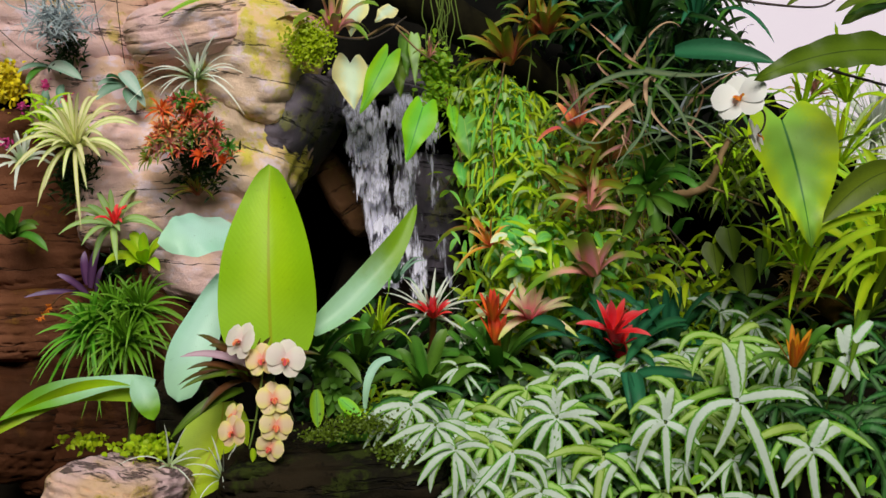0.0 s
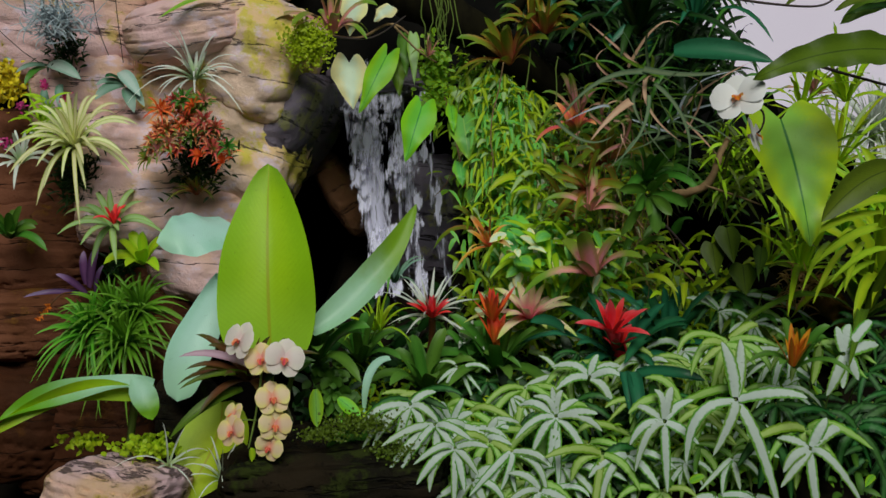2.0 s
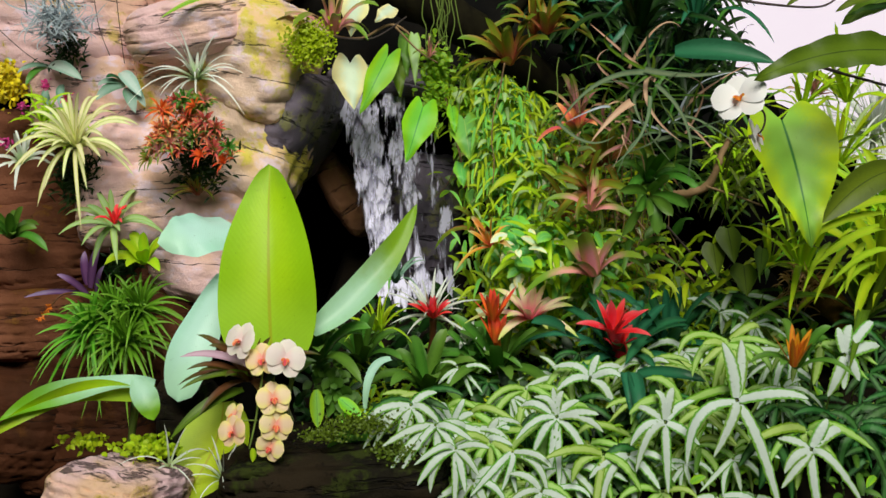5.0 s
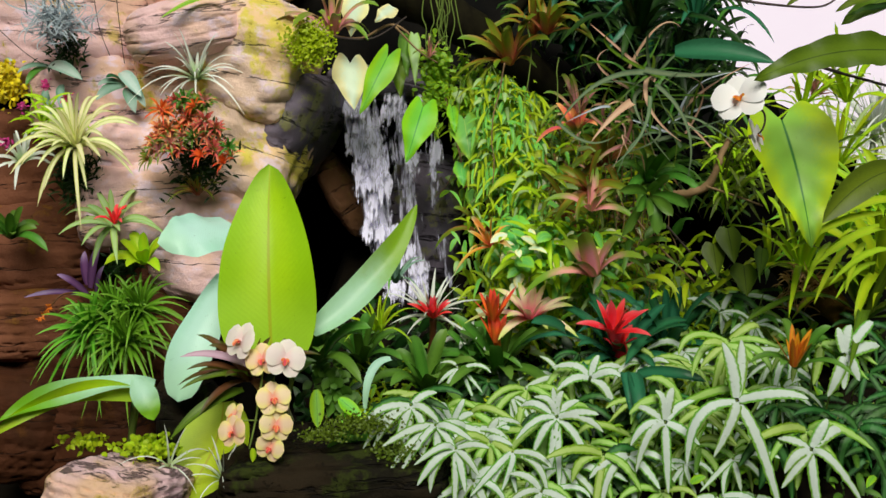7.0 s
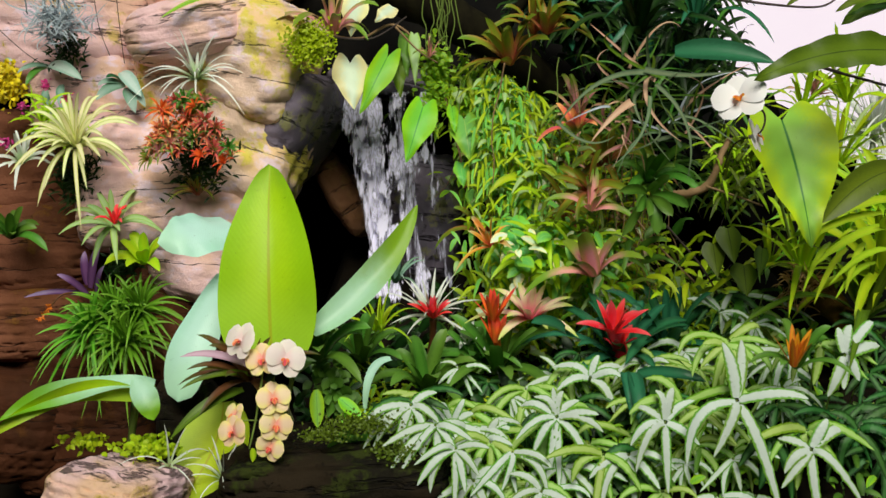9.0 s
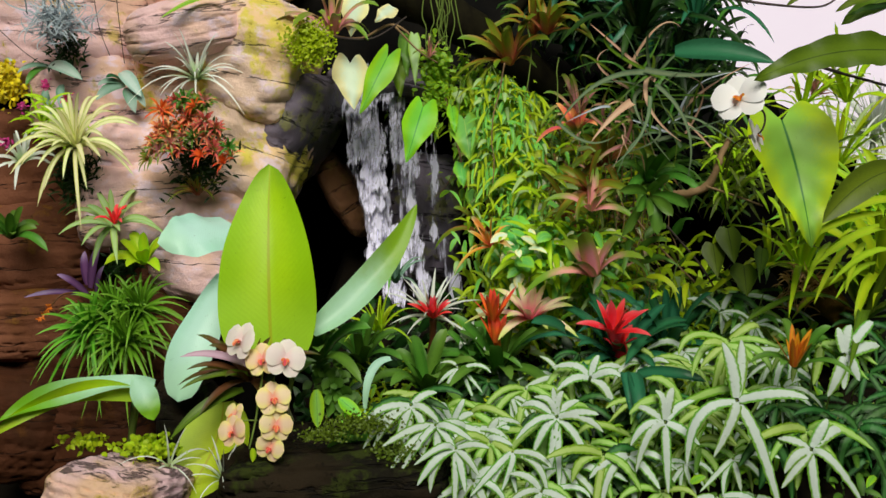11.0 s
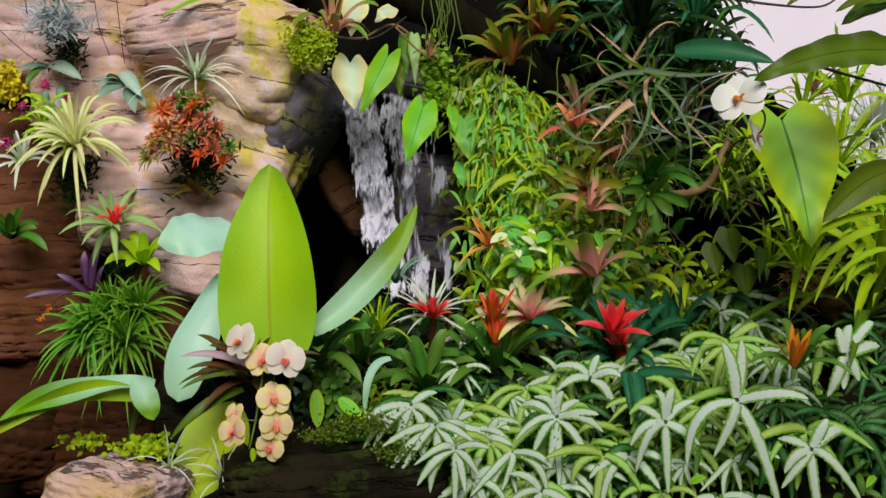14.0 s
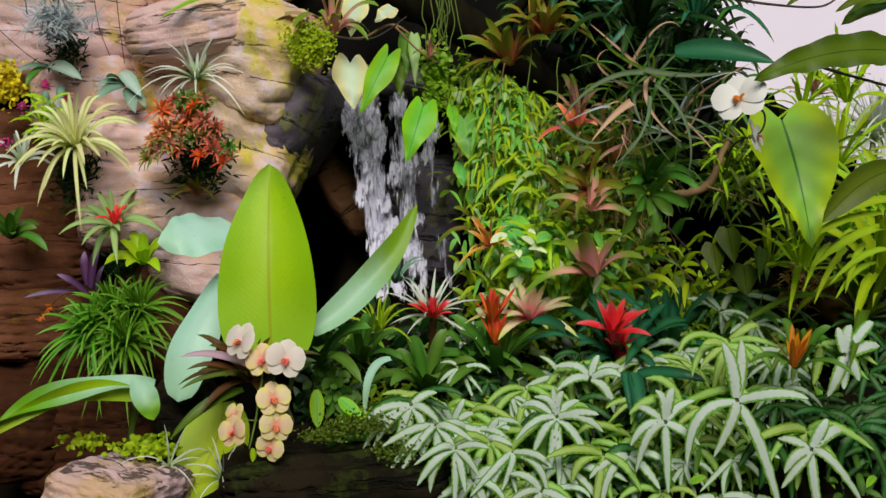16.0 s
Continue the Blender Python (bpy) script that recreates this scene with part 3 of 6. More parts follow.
for i in range(4):
    vs = [Vector((-2.4 + i * 1.7 + dx, dy, z)) for dy in (0, 0.04) for dx, z in ((0, 0), (1.685, 0), (1.685, 4), (0, 4))]
    mesh_object("panel", vs, [(0, 1, 2, 3), (7, 6, 5, 4), (0, 4, 5, 1), (1, 5, 6, 2), (2, 6, 7, 3), (3, 7, 4, 0)], WHITE_WALL, wall, smooth=False)

# ---- waterfall ----
LIP, FOOT = Vector((-0.240, 3.000, 1.738)), Vector((-0.145, 2.905, 1.190))
falls = thing("waterfall", LIP, "white waterfall dropping over a dark ledge", "waterfall")
# streams: offset of the top and of the foot from the line of the fall, widths there, how many rags of water fall in it
STREAMS = ((0.0, 0.0, 0.1, 0.07, 40), (0.1, 0.08, 0.1, 0.055, 16), (0.18, 0.155, 0.03, 0.05, 4))


def fall_sheet(x0, x1, width0, width1, depth, seed):
    vs, fs, uv = [], [], []
    for j in range(41):
        t = j / 40
        c = LIP.lerp(FOOT, t) - LIP
        w = width0 + (width1 - width0) * t
        for i in range(17):
            s = i / 16 - 0.5
            uv.append((0.5 + s * 0.95, 0.5 + 0.3 * (t - 0.5)))
            vs.append(Vector((c.x + x0 + (x1 - x0) * t + s * w + 0.006 * noise.noise((s * 5, t * 5, seed)),
                              c.y + depth + 0.02 * noise.noise((s * 16, t * 2, seed)) - 0.05 * t * (1 - t), c.z + 0.01 * noise.noise((s * 30, 4, seed)))))
    for j in range(40):
        for i in range(16):
            a = j * 17 + i
            fs.append((a, a + 1, a + 18, a + 17))
    return vs, fs, uv


for k, (st, dep, mt) in enumerate(((0, 0.02, WATER_FILM), (0, 0.0, WATER_FILM), (1, 0.02, WATER_THIN), (1, 0.035, WATER_THIN), (2, 0.03, WATER_THIN))):
    vs, fs, uv = fall_sheet(*STREAMS[st][:4], dep, k)
    mesh_object("water_sheet", vs, fs, mt, falls, uv)


def torn_patch(seed, wide, tall):
    """A falling rag of water: one thin sheet, ragged at its ends, its foot thrown forward."""
    r = random.Random(seed)
    vs, fs, uv = [], [], []
    nx, nz = 12, 12
    ends = [(tall * r.uniform(0.5, 1.0), tall * r.uniform(0.4, 1.0)) for _ in range(nx + 1)]
    for j in range(nz + 1):
        for i in range(nx + 1):
            t, s = j / nz, i / nx - 0.5
            up, down = ends[i]
            z = up - (up + down) * t
            x = s * wide * (1 - 0.5 * abs(2 * t - 1) ** 2)
            vs.append(Vector((x, 0.55 * z + 0.004 * noise.noise((x * 90, z * 12, seed)), z)))
            uv.append((i / nx, t))
    for j in range(nz):
        for i in range(nx):
            k = j * (nx + 1) + i
            fs.append((k, k + 1, k + nx + 2, k + nx + 1))
    return vs, fs, uv


clumps = []
for st, row in enumerate(STREAMS):
    for k in range(row[4]):
        vs, fs, uv = torn_patch(100 + 97 * st + k, (0.04, 0.03, 0.024)[st] + 0.01 * (k % 3), 0.05 + 0.016 * (k % 4))
        clumps.append((mesh_object("water_patch", vs, fs, WATER, falls, uv), row))


def motions():
    rnd = random.Random(5)
    drop = FOOT - LIP
    for k, (ob, (x0, x1, w0, w1, _)) in enumerate(clumps):
        n = 13 + k % 5
        side = rnd.uniform(-0.42, 0.42)
        phase = rnd.randrange(n)

        def at(f):
            s = ((f + phase) % n) / (n - 1)
            s = 0.55 * s + 0.45 * s * s
            return pose(drop.x * s + x0 + (x1 - x0) * s + side * (w0 + (w1 - w0) * s), drop.y * s - 0.02 - 0.05 * s * (1 - s), drop.z * s)

        last = 480
        keys = {0, last}
        for f in range(last + 1):
            if (f + phase) % n in (0, n // 3, 2 * n // 3, n - 1):
                keys.add(f)
        walk(ob, [(f / FPS, at(f)) for f in sorted(keys)])
    sway(side_leaf, 0.35, 1.7)


def sway(ob, degrees, period):
    """A slight swing in the draught of the falls."""
    base = ob.matrix_basis.copy()
    rows = []
    for k in range(65):
        t = k * 0.25
        a = degrees * math.sin(6.283 * t / period) * (0.6 + 0.4 * math.sin(t * 0.9))
        rows.append((t, base @ pose(0, 0, 0, a * 0.5, a, 0)))
    walk(ob, rows)


# ---- broad-leaved plant ----
broad = thing("broad_leaved_plant", (-0.348, 2.124, 1.057), "broad lime and waxy aqua leaves on thick stalks", "plant")
leaf(broad, "leaf", CANNA, (-0.336, 2.081, 1.132), (-0.356, 2.207, 1.519), 0.2, face=(0, -1, 0.12), arch=(0, -0.03, 0), shape="ovate", fold=0.3, seg=26, across=6, wave=0.004, waves=2.2)
leaf(broad, "leaf", AQUA, (-0.444, 2.258, 1.394), (-0.575, 2.155, 1.360), 0.158, face=(-0.3, -1, 0.45), arch=(0, -0.03, 0.006), shape="broad", fold=-0.15, seg=14, across=4, wave=0.004)
leaf(broad, "leaf", AQUA, (-0.452, 2.24, 1.283), (-0.533, 2.12, 1.044), 0.113, face=(-0.2, -1, 0.15), arch=(-0.014, -0.02, 0.0), shape="blunt", fold=-0.14, seg=20, across=5, wave=0.005, waves=1.6)
PIVOT = Vector((-0.255, 2.104, 1.191))
vs, fs, uv = blade((-0.260, 2.103, 1.186), (-0.056, 2.241, 1.437), 0.09, face=(-0.35, -1, 0.3), arch=(0.018, 0, -0.016), shape="lance", fold=0.35, seg=22, across=4, twist=0.7, wave=0.003, waves=2.0)
side_leaf = mesh_object("leaf", [v - PIVOT for v in vs], fs, AQUA_LIME, broad, uv, True, "narrow aqua leaf with a lime tip")
side_leaf.location = PIVOT - broad.location
leaf(broad, "leaf", AQUA_LIME, (-0.555, 2.03, 1.094), (-0.812, 1.9, 1.046), 0.05, face=(0.1, -0.8, 0.8), arch=(0, 0, 0.03), shape="oval", fold=0.3, seg=26, across=5, wave=0.01, waves=1.3)
leaf(broad, "leaf", CANNA, (-0.56, 2.02, 1.072), (-0.813, 1.9, 1.029), 0.042, face=(0.1, -1, -0.2), arch=(0, 0, 0.045), shape="oval", fold=0.2, seg=24, across=4, wave=0.006, waves=1.4)
leaf(broad, "leaf", AQUA_LIME, (-0.581, 2.0, 1.113), (-0.54, 1.97, 1.042), 0.05, face=(0.4, -1, 0.2), arch=(0.006, -0.01, 0), shape="oval", fold=0.25, seg=12, across=4, wave=0.003)
leaf(broad, "leaf", CANNA, (-0.435, 2.094, 1.049), (-0.502, 2.002, 0.880), 0.14, face=(-0.2, -1, 0.15), arch=(0.02, 0, 0), shape="oval", fold=0.12, seg=16, across=4)
stem(broad, "stalk", STEM, [(-0.338, 2.100, 1.141), (-0.347, 2.135, 1.066), (-0.365, 2.167, 0.953)], 0.008)
stem(broad, "stalk", STEM, [(-0.598, 2.054, 1.055), (-0.618, 2.088, 0.973), (-0.635, 2.112, 0.887)], 0.009)
stem(broad, "stalk", STEM, [(-0.261, 2.114, 1.190), (-0.301, 2.137, 1.100), (-0.330, 2.169, 0.977)], 0.007)

# ---- orchids ----


def orchid_flower(parent, name, c, size, face, roll, petal, sepal, lip):
    """Two round petals, three narrower sepals, a lip."""
    c = Vector(c)
    fc = (Vector(face).normalized() + UP * 0.3).normalized()
    s = fc.cross(UP).normalized()
    u = s.cross(fc)

    def d(a):
        a = radians(a + roll)
        return s * math.cos(a) + u * math.sin(a)
    fl = mesh_object(name, *tube([c - fc * 0.012 - parent.location, c - fc * 0.004 - parent.location, c + fc * 0.004 - parent.location], size * 0.06)[:2], petal, parent)
    for a in (12, 168):
        leaf(fl, "petal", petal, c, c + d(a) * size * 0.5 + fc * 0.004, size * 0.6, face=fc, arch=fc * (size * 0.05), shape="petal", fold=-0.1, seg=9, across=3)
    for a, w in ((90, 0.46), (228, 0.44), (312, 0.44)):
        leaf(fl, "sepal", sepal, c - fc * 0.003, c + d(a) * size * 0.5 - fc * 0.002, size * w, face=fc, arch=fc * (size * 0.03), shape="petal", fold=-0.12, seg=9, across=2)
    leaf(fl, "lip", lip, c + fc * 0.003, c + d(270) * size * 0.2 + fc * (size * 0.14), size * 0.13, face=fc + UP * 0.5, arch=fc * (size * 0.05), shape="petal", fold=0.5, seg=6, across=2)
    leaf(fl, "lip", lip, c + fc * 0.003, c + d(220) * size * 0.13 + fc * (size * 0.12), size * 0.1, face=d(40), shape="petal", fold=0.3, seg=5, across=2)
    leaf(fl, "lip", lip, c + fc * 0.003, c + d(320) * size * 0.13 + fc * (size * 0.12), size * 0.1, face=d(140), shape="petal", fold=0.3, seg=5, across=2)
    return fl


orchid = thing("moth_orchid", (-0.323, 1.927, 1.108), "peach and blush moth orchid spray with crimson lips", "orchid")
stem(orchid, "flower_stem", STEM, [(-0.298, 2.003, 1.190), (-0.330, 1.971, 1.152), (-0.338, 1.957, 1.102), (-0.347, 1.953, 1.045), (-0.357, 1.939, 0.995)], 0.0028)
for c, sz, fc, roll, pt in (((-0.372, 1.953, 1.194), 0.075, (-0.7, -1, 0.2), 10, BLUSH), ((-0.331, 1.941, 1.161), 0.066, (-0.2, -1, 0.1), -12, PEACH),
                            ((-0.286, 1.921, 1.166), 0.075, (0.25, -1, 0.0), 14, BLUSH), ((-0.309, 1.926, 1.092), 0.066, (0.2, -1, 0.1), -8, PEACH), ((-0.316, 1.925, 1.002), 0.056, (-0.1, -1, -0.2), 24, PEACH),
                            ((-0.305, 1.923, 1.043), 0.064, (0.3, -1, -0.1), 8, PEACH), ((-0.383, 1.922, 1.032), 0.062, (-0.5, -1, 0.0), -14, PEACH),
                            ((-0.384, 1.944, 1.057), 0.05, (-0.9, -1, 0.2), 20, PEACH)):
    orchid_flower(orchid, "flower", c, sz, fc, roll, pt, pt, CRIMSON)
leaf(orchid, "bud", LIME, (-0.349, 1.930, 0.999), (-0.349, 1.928, 0.973), 0.014, shape="oval", fold=-0.8, seg=6)
stem(orchid, "pedicel", STEM, [(-0.344, 1.953, 1.045), (-0.368, 1.943, 1.047), (-0.384, 1.942, 1.037)], 0.0016)
stem(orchid, "pedicel", STEM, [(-0.337, 1.957, 1.102), (-0.318, 1.941, 1.095), (-0.311, 1.936, 1.087)], 0.0016)

white_orchid = thing("white_orchid", (0.544, 1.930, 1.575), "white moth orchid with a yellow throat on a dark twig", "orchid")
orchid_flower(white_orchid, "flower", (0.521, 1.894, 1.635), 0.1, (-0.55, -1, 0.35), -16, WHITE, WHITE, AMBER)
orchid_flower(white_orchid, "flower", (0.564, 1.940, 1.570), 0.07, (0.9, -0.5, 0.0), 10, WHITE, WHITE, AMBER)
stem(white_orchid, "flower_stem", DARK_TWIG, [(0.538, 1.914, 1.629), (0.576, 1.932, 1.610), (0.572, 1.940, 1.575), (0.540, 1.989, 1.556), (0.550, 2.106, 1.510)], 0.0022)

# ---- ribbon ferns ----
FERN_GROUP = "silver ribbon ferns in the bed"


def fern_frond(plant, c, angles, lengths, mat, width=0.021, tilt=0.35, seed=0):
    """A hand of long pinnae spreading from one point, on a thin stalk."""
    rnd = random.Random(seed)
    c = Vector(c)
    fr = stem(plant, "frond", STEM, [c, c + Vector((rnd.uniform(-0.02, 0.02), 0.06, -0.06)), c + Vector((rnd.uniform(-0.03, 0.03), 0.12, -0.2))], 0.0016, end=1.2)
    for a, ln in zip(angles, lengths):
        r = radians(a + rnd.uniform(-7, 7))
        ln = ln * rnd.uniform(0.86, 1.12)
        d = Vector((math.cos(r), (0.35 if math.sin(r) > 0.15 else -tilt) * (0.6 + 0.4 * rnd.random()), math.sin(r))).normalized()
        bend = Vector((rnd.uniform(-0.35, 0.35), -0.1, 0.5)) * ln * rnd.uniform(0.12, 0.3) * (1 if abs(math.cos(r)) > 0.25 else 0.4)
        leaf(fr, "pinna", mat, c + d * 0.004, c + d * ln, width * rnd.uniform(0.95, 1.25), face=(rnd.uniform(-0.3, 0.3), -1, 0.75), arch=bend * 1.6, shape="pinna",
             fold=-0.22, seg=18, wave=0.0015, waves=6.0, tooth=0.1)


def fern(place, label=""):
    return thing("ribbon_fern", place, label or "ribbon fern with white-striped drooping pinnae", "fern", FERN_GROUP)


def random_frond(plant, c, mat, rnd, size):
    n = rnd.choice((5, 6, 7, 7, 8))
    mid = rnd.uniform(-115, -65)
    spread = rnd.uniform(110, 210)
    ang = [mid + spread * (i / (n - 1) - 0.5) + rnd.uniform(-9, 9) for i in range(n)]
    ln = [size * rnd.uniform(0.8, 1.1) * (0.62 if math.sin(radians(a)) > 0.2 else 1.0) for a in ang]
    fern_frond(plant, c, ang, ln, mat, size * 0.155, rnd.uniform(0.2, 0.55), rnd.random())


f1 = fern((0.245, 2.108, 0.830))
fern_frond(f1, (0.218, 2.023, 1.037), (-20, 12, 35, 75, 100, 140, 165, 205, 232, 262, 277, 292), (0.1, 0.075, 0.05, 0.055, 0.06, 0.055, 0.07, 0.085, 0.09, 0.12, 0.13, 0.125), FERN, 0.02, 0.3, 1)
fern_frond(f1, (0.303, 2.176, 1.083), (-50, 15, 60, 200, 170, 0), (0.1, 0.07, 0.05, 0.08, 0.09, 0.06), FERN, 0.024, 0.3, 2)
fern_frond(f1, (0.182, 1.944, 0.916), (-20, 160, 200, 240, 300, 335), (0.065, 0.06, 0.075, 0.08, 0.08, 0.06), FERN, 0.018, 0.3, 3)
fern_frond(f1, (0.308, 2.017, 0.950), (15, -25, -60, -95, -125, 175), (0.08, 0.1, 0.11, 0.1, 0.11, 0.07), FERN_DARK, 0.022, 0.3, 4)
f2 = fern((0.561, 2.059, 0.845))
fern_frond(f2, (0.544, 1.956, 1.083), (0, -72, -108, -125, 95, 75), (0.115, 0.2, 0.125, 0.15, 0.1, 0.11), FERN, 0.026, 0.3, 5)
fern_frond(f2, (0.551, 2.062, 1.170), (-35, -68, -95, -140, 175, -115), (0.075, 0.085, 0.09, 0.08, 0.055, 0.09), FERN_LIME, 0.02, 0.3, 6)
fern_frond(f2, (0.416, 1.973, 1.038), (-35, -88, -125, -145, 30, 75, 110, 160), (0.085, 0.15, 0.1, 0.09, 0.075, 0.07, 0.06, 0.06), FERN, 0.022, 0.3, 7)
fern_frond(f2, (0.682, 1.949, 0.992), (-42, -85, -125, -150, 165, 20, 60), (0.13, 0.13, 0.1, 0.08, 0.06, 0.1, 0.06), FERN, 0.024, 0.3, 8)
fern_frond(f2, (0.617, 1.991, 1.011), (-20, -75, -100, -140, 160), (0.07, 0.15, 0.12, 0.1, 0.07), FERN_DARK, 0.022, 0.3, 9)
f3 = fern((0.879, 2.172, 1.023))
fern_frond(f3, (0.770, 2.031, 1.155), (42, 12, -62, -100, -122, 78, 100), (0.1, 0.09, 0.06, 0.06, 0.095, 0.06, 0.05), FERN, 0.026, 0.3, 10)
fern_frond(f3, (0.797, 2.021, 1.012), (20, -20, -70, -110, 150, 190), (0.09, 0.09, 0.1, 0.1, 0.06, 0.08), FERN_DARK, 0.022, 0.3, 11)
fern_frond(f3, (0.613, 2.335, 1.201), (-35, -60, -85, 168, 150, 60), (0.08, 0.06, 0.05, 0.09, 0.06, 0.05), FERN, 0.018, 0.3, 12)
fern_frond(f3, (0.667, 2.387, 1.230), (-22, -68), (0.16, 0.08), FERN, 0.018, 0.3, 13)
f4 = fern((-0.028, 2.159, 0.838))
fern_frond(f4, (-0.081, 2.092, 1.020), (-158, -140, 175, -118, -100, 20, -40), (0.07, 0.065, 0.04, 0.13, 0.05, 0.05, 0.05), FERN, 0.018, 0.3, 14)
fern_frond(f4, (0.084, 2.049, 0.983), (-10, -45, 30, 60, 150, 172, 195), (0.06, 0.08, 0.05, 0.05, 0.05, 0.085, 0.11), FERN, 0.02, 0.3, 15)
fern_frond(f4, (0.018, 2.091, 1.007), (-15, 25, 65, 120, 155, 185, 215, 240, 300), (0.06, 0.05, 0.05, 0.05, 0.06, 0.07, 0.09, 0.08, 0.06), FERN, 0.018, 0.3, 16)
fern_frond(f4, (0.057, 1.965, 0.929), (-40, -65, -90, -120, -150, 60, 15), (0.08, 0.08, 0.09, 0.08, 0.07, 0.05, 0.06), FERN, 0.019, 0.3, 17)
fern_frond(f4, (-0.010, 2.045, 0.928), (-60, -90, -115, -140, 170, 20), (0.1, 0.1, 0.12, 0.1, 0.07, 0.06), FERN_LIME, 0.018, 0.3, 18)
fern_frond(f4, (-0.061, 2.02, 1.061), (-160, -142, -128, -114, -98, -70, -25, 15), (0.09, 0.12, 0.125, 0.12, 0.1, 0.09, 0.07, 0.05), FERN, 0.0185, 0.35, 31)
fern_frond(f4, (-0.013, 1.98, 1.031), (-158, -138, -122, -104, -86, -60, -20), (0.1, 0.11, 0.12, 0.11, 0.1, 0.09, 0.07), FERN, 0.0185, 0.35, 32)
fern_frond(f4, (0.023, 1.95, 0.995), (-165, -140, -118, -96, -74, -45, 10), (0.09, 0.1, 0.1, 0.1, 0.09, 0.08, 0.06), FERN, 0.0185, 0.35, 33)
rnd = random.Random(11)
for k in range(66):
    px, row = rnd.uniform(0, 1), rnd.uniform(0, 1)
    y = 2.02 + 0.4 * row
    x = -0.02 + px * (0.98 + 0.1 * row)
    z = bed_height(x, y) + rnd.uniform(0.07, 0.17) - 0.03 * row
    owner = (f4, f1, f2, f3)[min(3, int(px * 4))]
    # past 0.74 only the darkened green fern, to darken that end
    random_frond(owner, (x, y, z), FERN_DARK if x > 0.74 else rnd.choice((FERN_DARK, FERN_DARK, FERN_LIME, FERN_LIME, FERN)), rnd, rnd.uniform(0.07, 0.115))

for k in range(14):
    x, y = rnd.uniform(-0.06, 0.95), rnd.uniform(2.05, 2.3)
    owner = (f4, f1, f2, f3)[max(0, min(3, int(x * 4)))]
    random_frond(owner, (x, y, bed_height(x, y) + rnd.uniform(0.13, 0.2)), FERN_DARK if x > 0.74 else rnd.choice((FERN, FERN, FERN_LIME)), rnd, rnd.uniform(0.075, 0.11))

for k in range(22):  # drooping white hands along the front
    x = -0.03 + 0.66 * (k + rnd.random()) / 22
    y = rnd.uniform(1.93, 2.12)
    owner = (f4, f1, f2, f3)[max(0, min(3, int(x * 4.4)))]
    n = rnd.choice((5, 6, 7))
    mid = rnd.uniform(-110, -70)
    ang = [mid + rnd.uniform(120, 170) * (i / (n - 1) - 0.5) for i in range(n)]
    size = rnd.uniform(0.07, 0.12)
    fern_frond(owner, (x, y, 0.86 + 0.38 * (y - 1.93) + rnd.uniform(0.0, 0.12)), ang, [size * rnd.uniform(0.75, 1.1) for _ in ang], rnd.choice((FERN, FERN, FERN_LIME)), size * 0.17, 0.4, k)

for fern_plant in (f1, f2, f3, f4):  # paler young fronds behind the big ones
    for fr in [o for o in fern_plant.children if len(o.children) > 5][:6]:
        tip = fern_plant.location + fr.data.vertices[0].co + Vector((rnd.uniform(-0.05, 0.05), 0.05, rnd.uniform(-0.03, 0.03)))
        random_frond(fern_plant, tip, rnd.choice((FERN_LIME, FERN_DARK, FERN_LIME)), rnd, rnd.uniform(0.09, 0.13))

# ---- flowering bromeliads along the pool ----


def bromeliad(place, label, leaf_material, n, length, width, axis=(0, -0.5, 1), name="bromeliad", group="bromeliads", **kw):
    p = thing(name, place, label, "bromeliad", group)
    rosette(p, "leaf", leaf_material, place, n, length, width, axis, **kw)
    return p


b = bromeliad((-0.028, 2.433, 1.175), "white-leaved bromeliad with a crimson heart", WHITISH, 26, 0.125, 0.011, (0, -0.6, 1), low=0, high=70, shape="needle", curve=0.12, seed=3, sag=0.05)
rosette(b, "bract", RED, (-0.022, 2.383, 1.180), 14, 0.058, 0.02, (0, -0.5, 1), low=25, high=85, shape="lance", seed=4, curve=0.1, sag=0.0)
stem(b, "scape", MAROON, [(-0.022, 2.403, 1.172), (-0.024, 2.420, 1.125), (-0.034, 2.436, 1.070)], 0.009, end=0.7)
b = bromeliad((0.122, 2.375, 1.056), "bromeliad with an upright orange flower head", GREEN, 14, 0.18, 0.032, (0, -0.5, 1), low=5, high=70, seed=6, curve=0.2)
stem(b, "scape", ORANGE, [(0.123, 2.357, 1.084), (0.118, 2.351, 1.149), (0.110, 2.344, 1.194)], 0.008, end=1.2)
rosette(b, "bract", ORANGE, (0.111, 2.333, 1.179), 18, 0.085, 0.02, (0, -0.3, 1), low=48, high=86, shape="lance", seed=7, curve=0.02, sag=0.0)
rosette(b, "bract", ORANGE, (0.117, 2.340, 1.131), 12, 0.075, 0.024, (0, -0.2, 1), low=55, high=86, shape="lance", seed=77, curve=0.02, sag=0.0)
b = bromeliad((0.194, 2.37, 1.181), "pale pink and green bromeliad", CREAMPINK, 17, 0.125, 0.026, (0, -0.7, 1), low=0, high=65, seed=8, curve=0.15, shape="lance")
b = bromeliad((0.392, 2.327, 1.090), "bromeliad with a scarlet star of bracts", TEAL, 15, 0.21, 0.03, (0, -0.4, 1), low=8, high=62, seed=9, curve=0.2)
stem(b, "scape", RED, [(0.397, 2.316, 1.079), (0.380, 2.290, 1.133), (0.364, 2.273, 1.172)], 0.016, end=1.1)
rosette(b, "bract", RED, (0.358, 2.242, 1.167), 12, 0.09, 0.03, (0.05, -0.55, 1), low=2, high=80, shape="lance", seed=12, curve=0.08, sag=0.0, fold=0.4)
rosette(b, "bract", RED, (0.373, 2.270, 1.130), 6, 0.06, 0.026, (0, -0.5, 1), low=30, high=70, shape="lance", seed=112, curve=0.06, sag=0.02, fold=0.35)
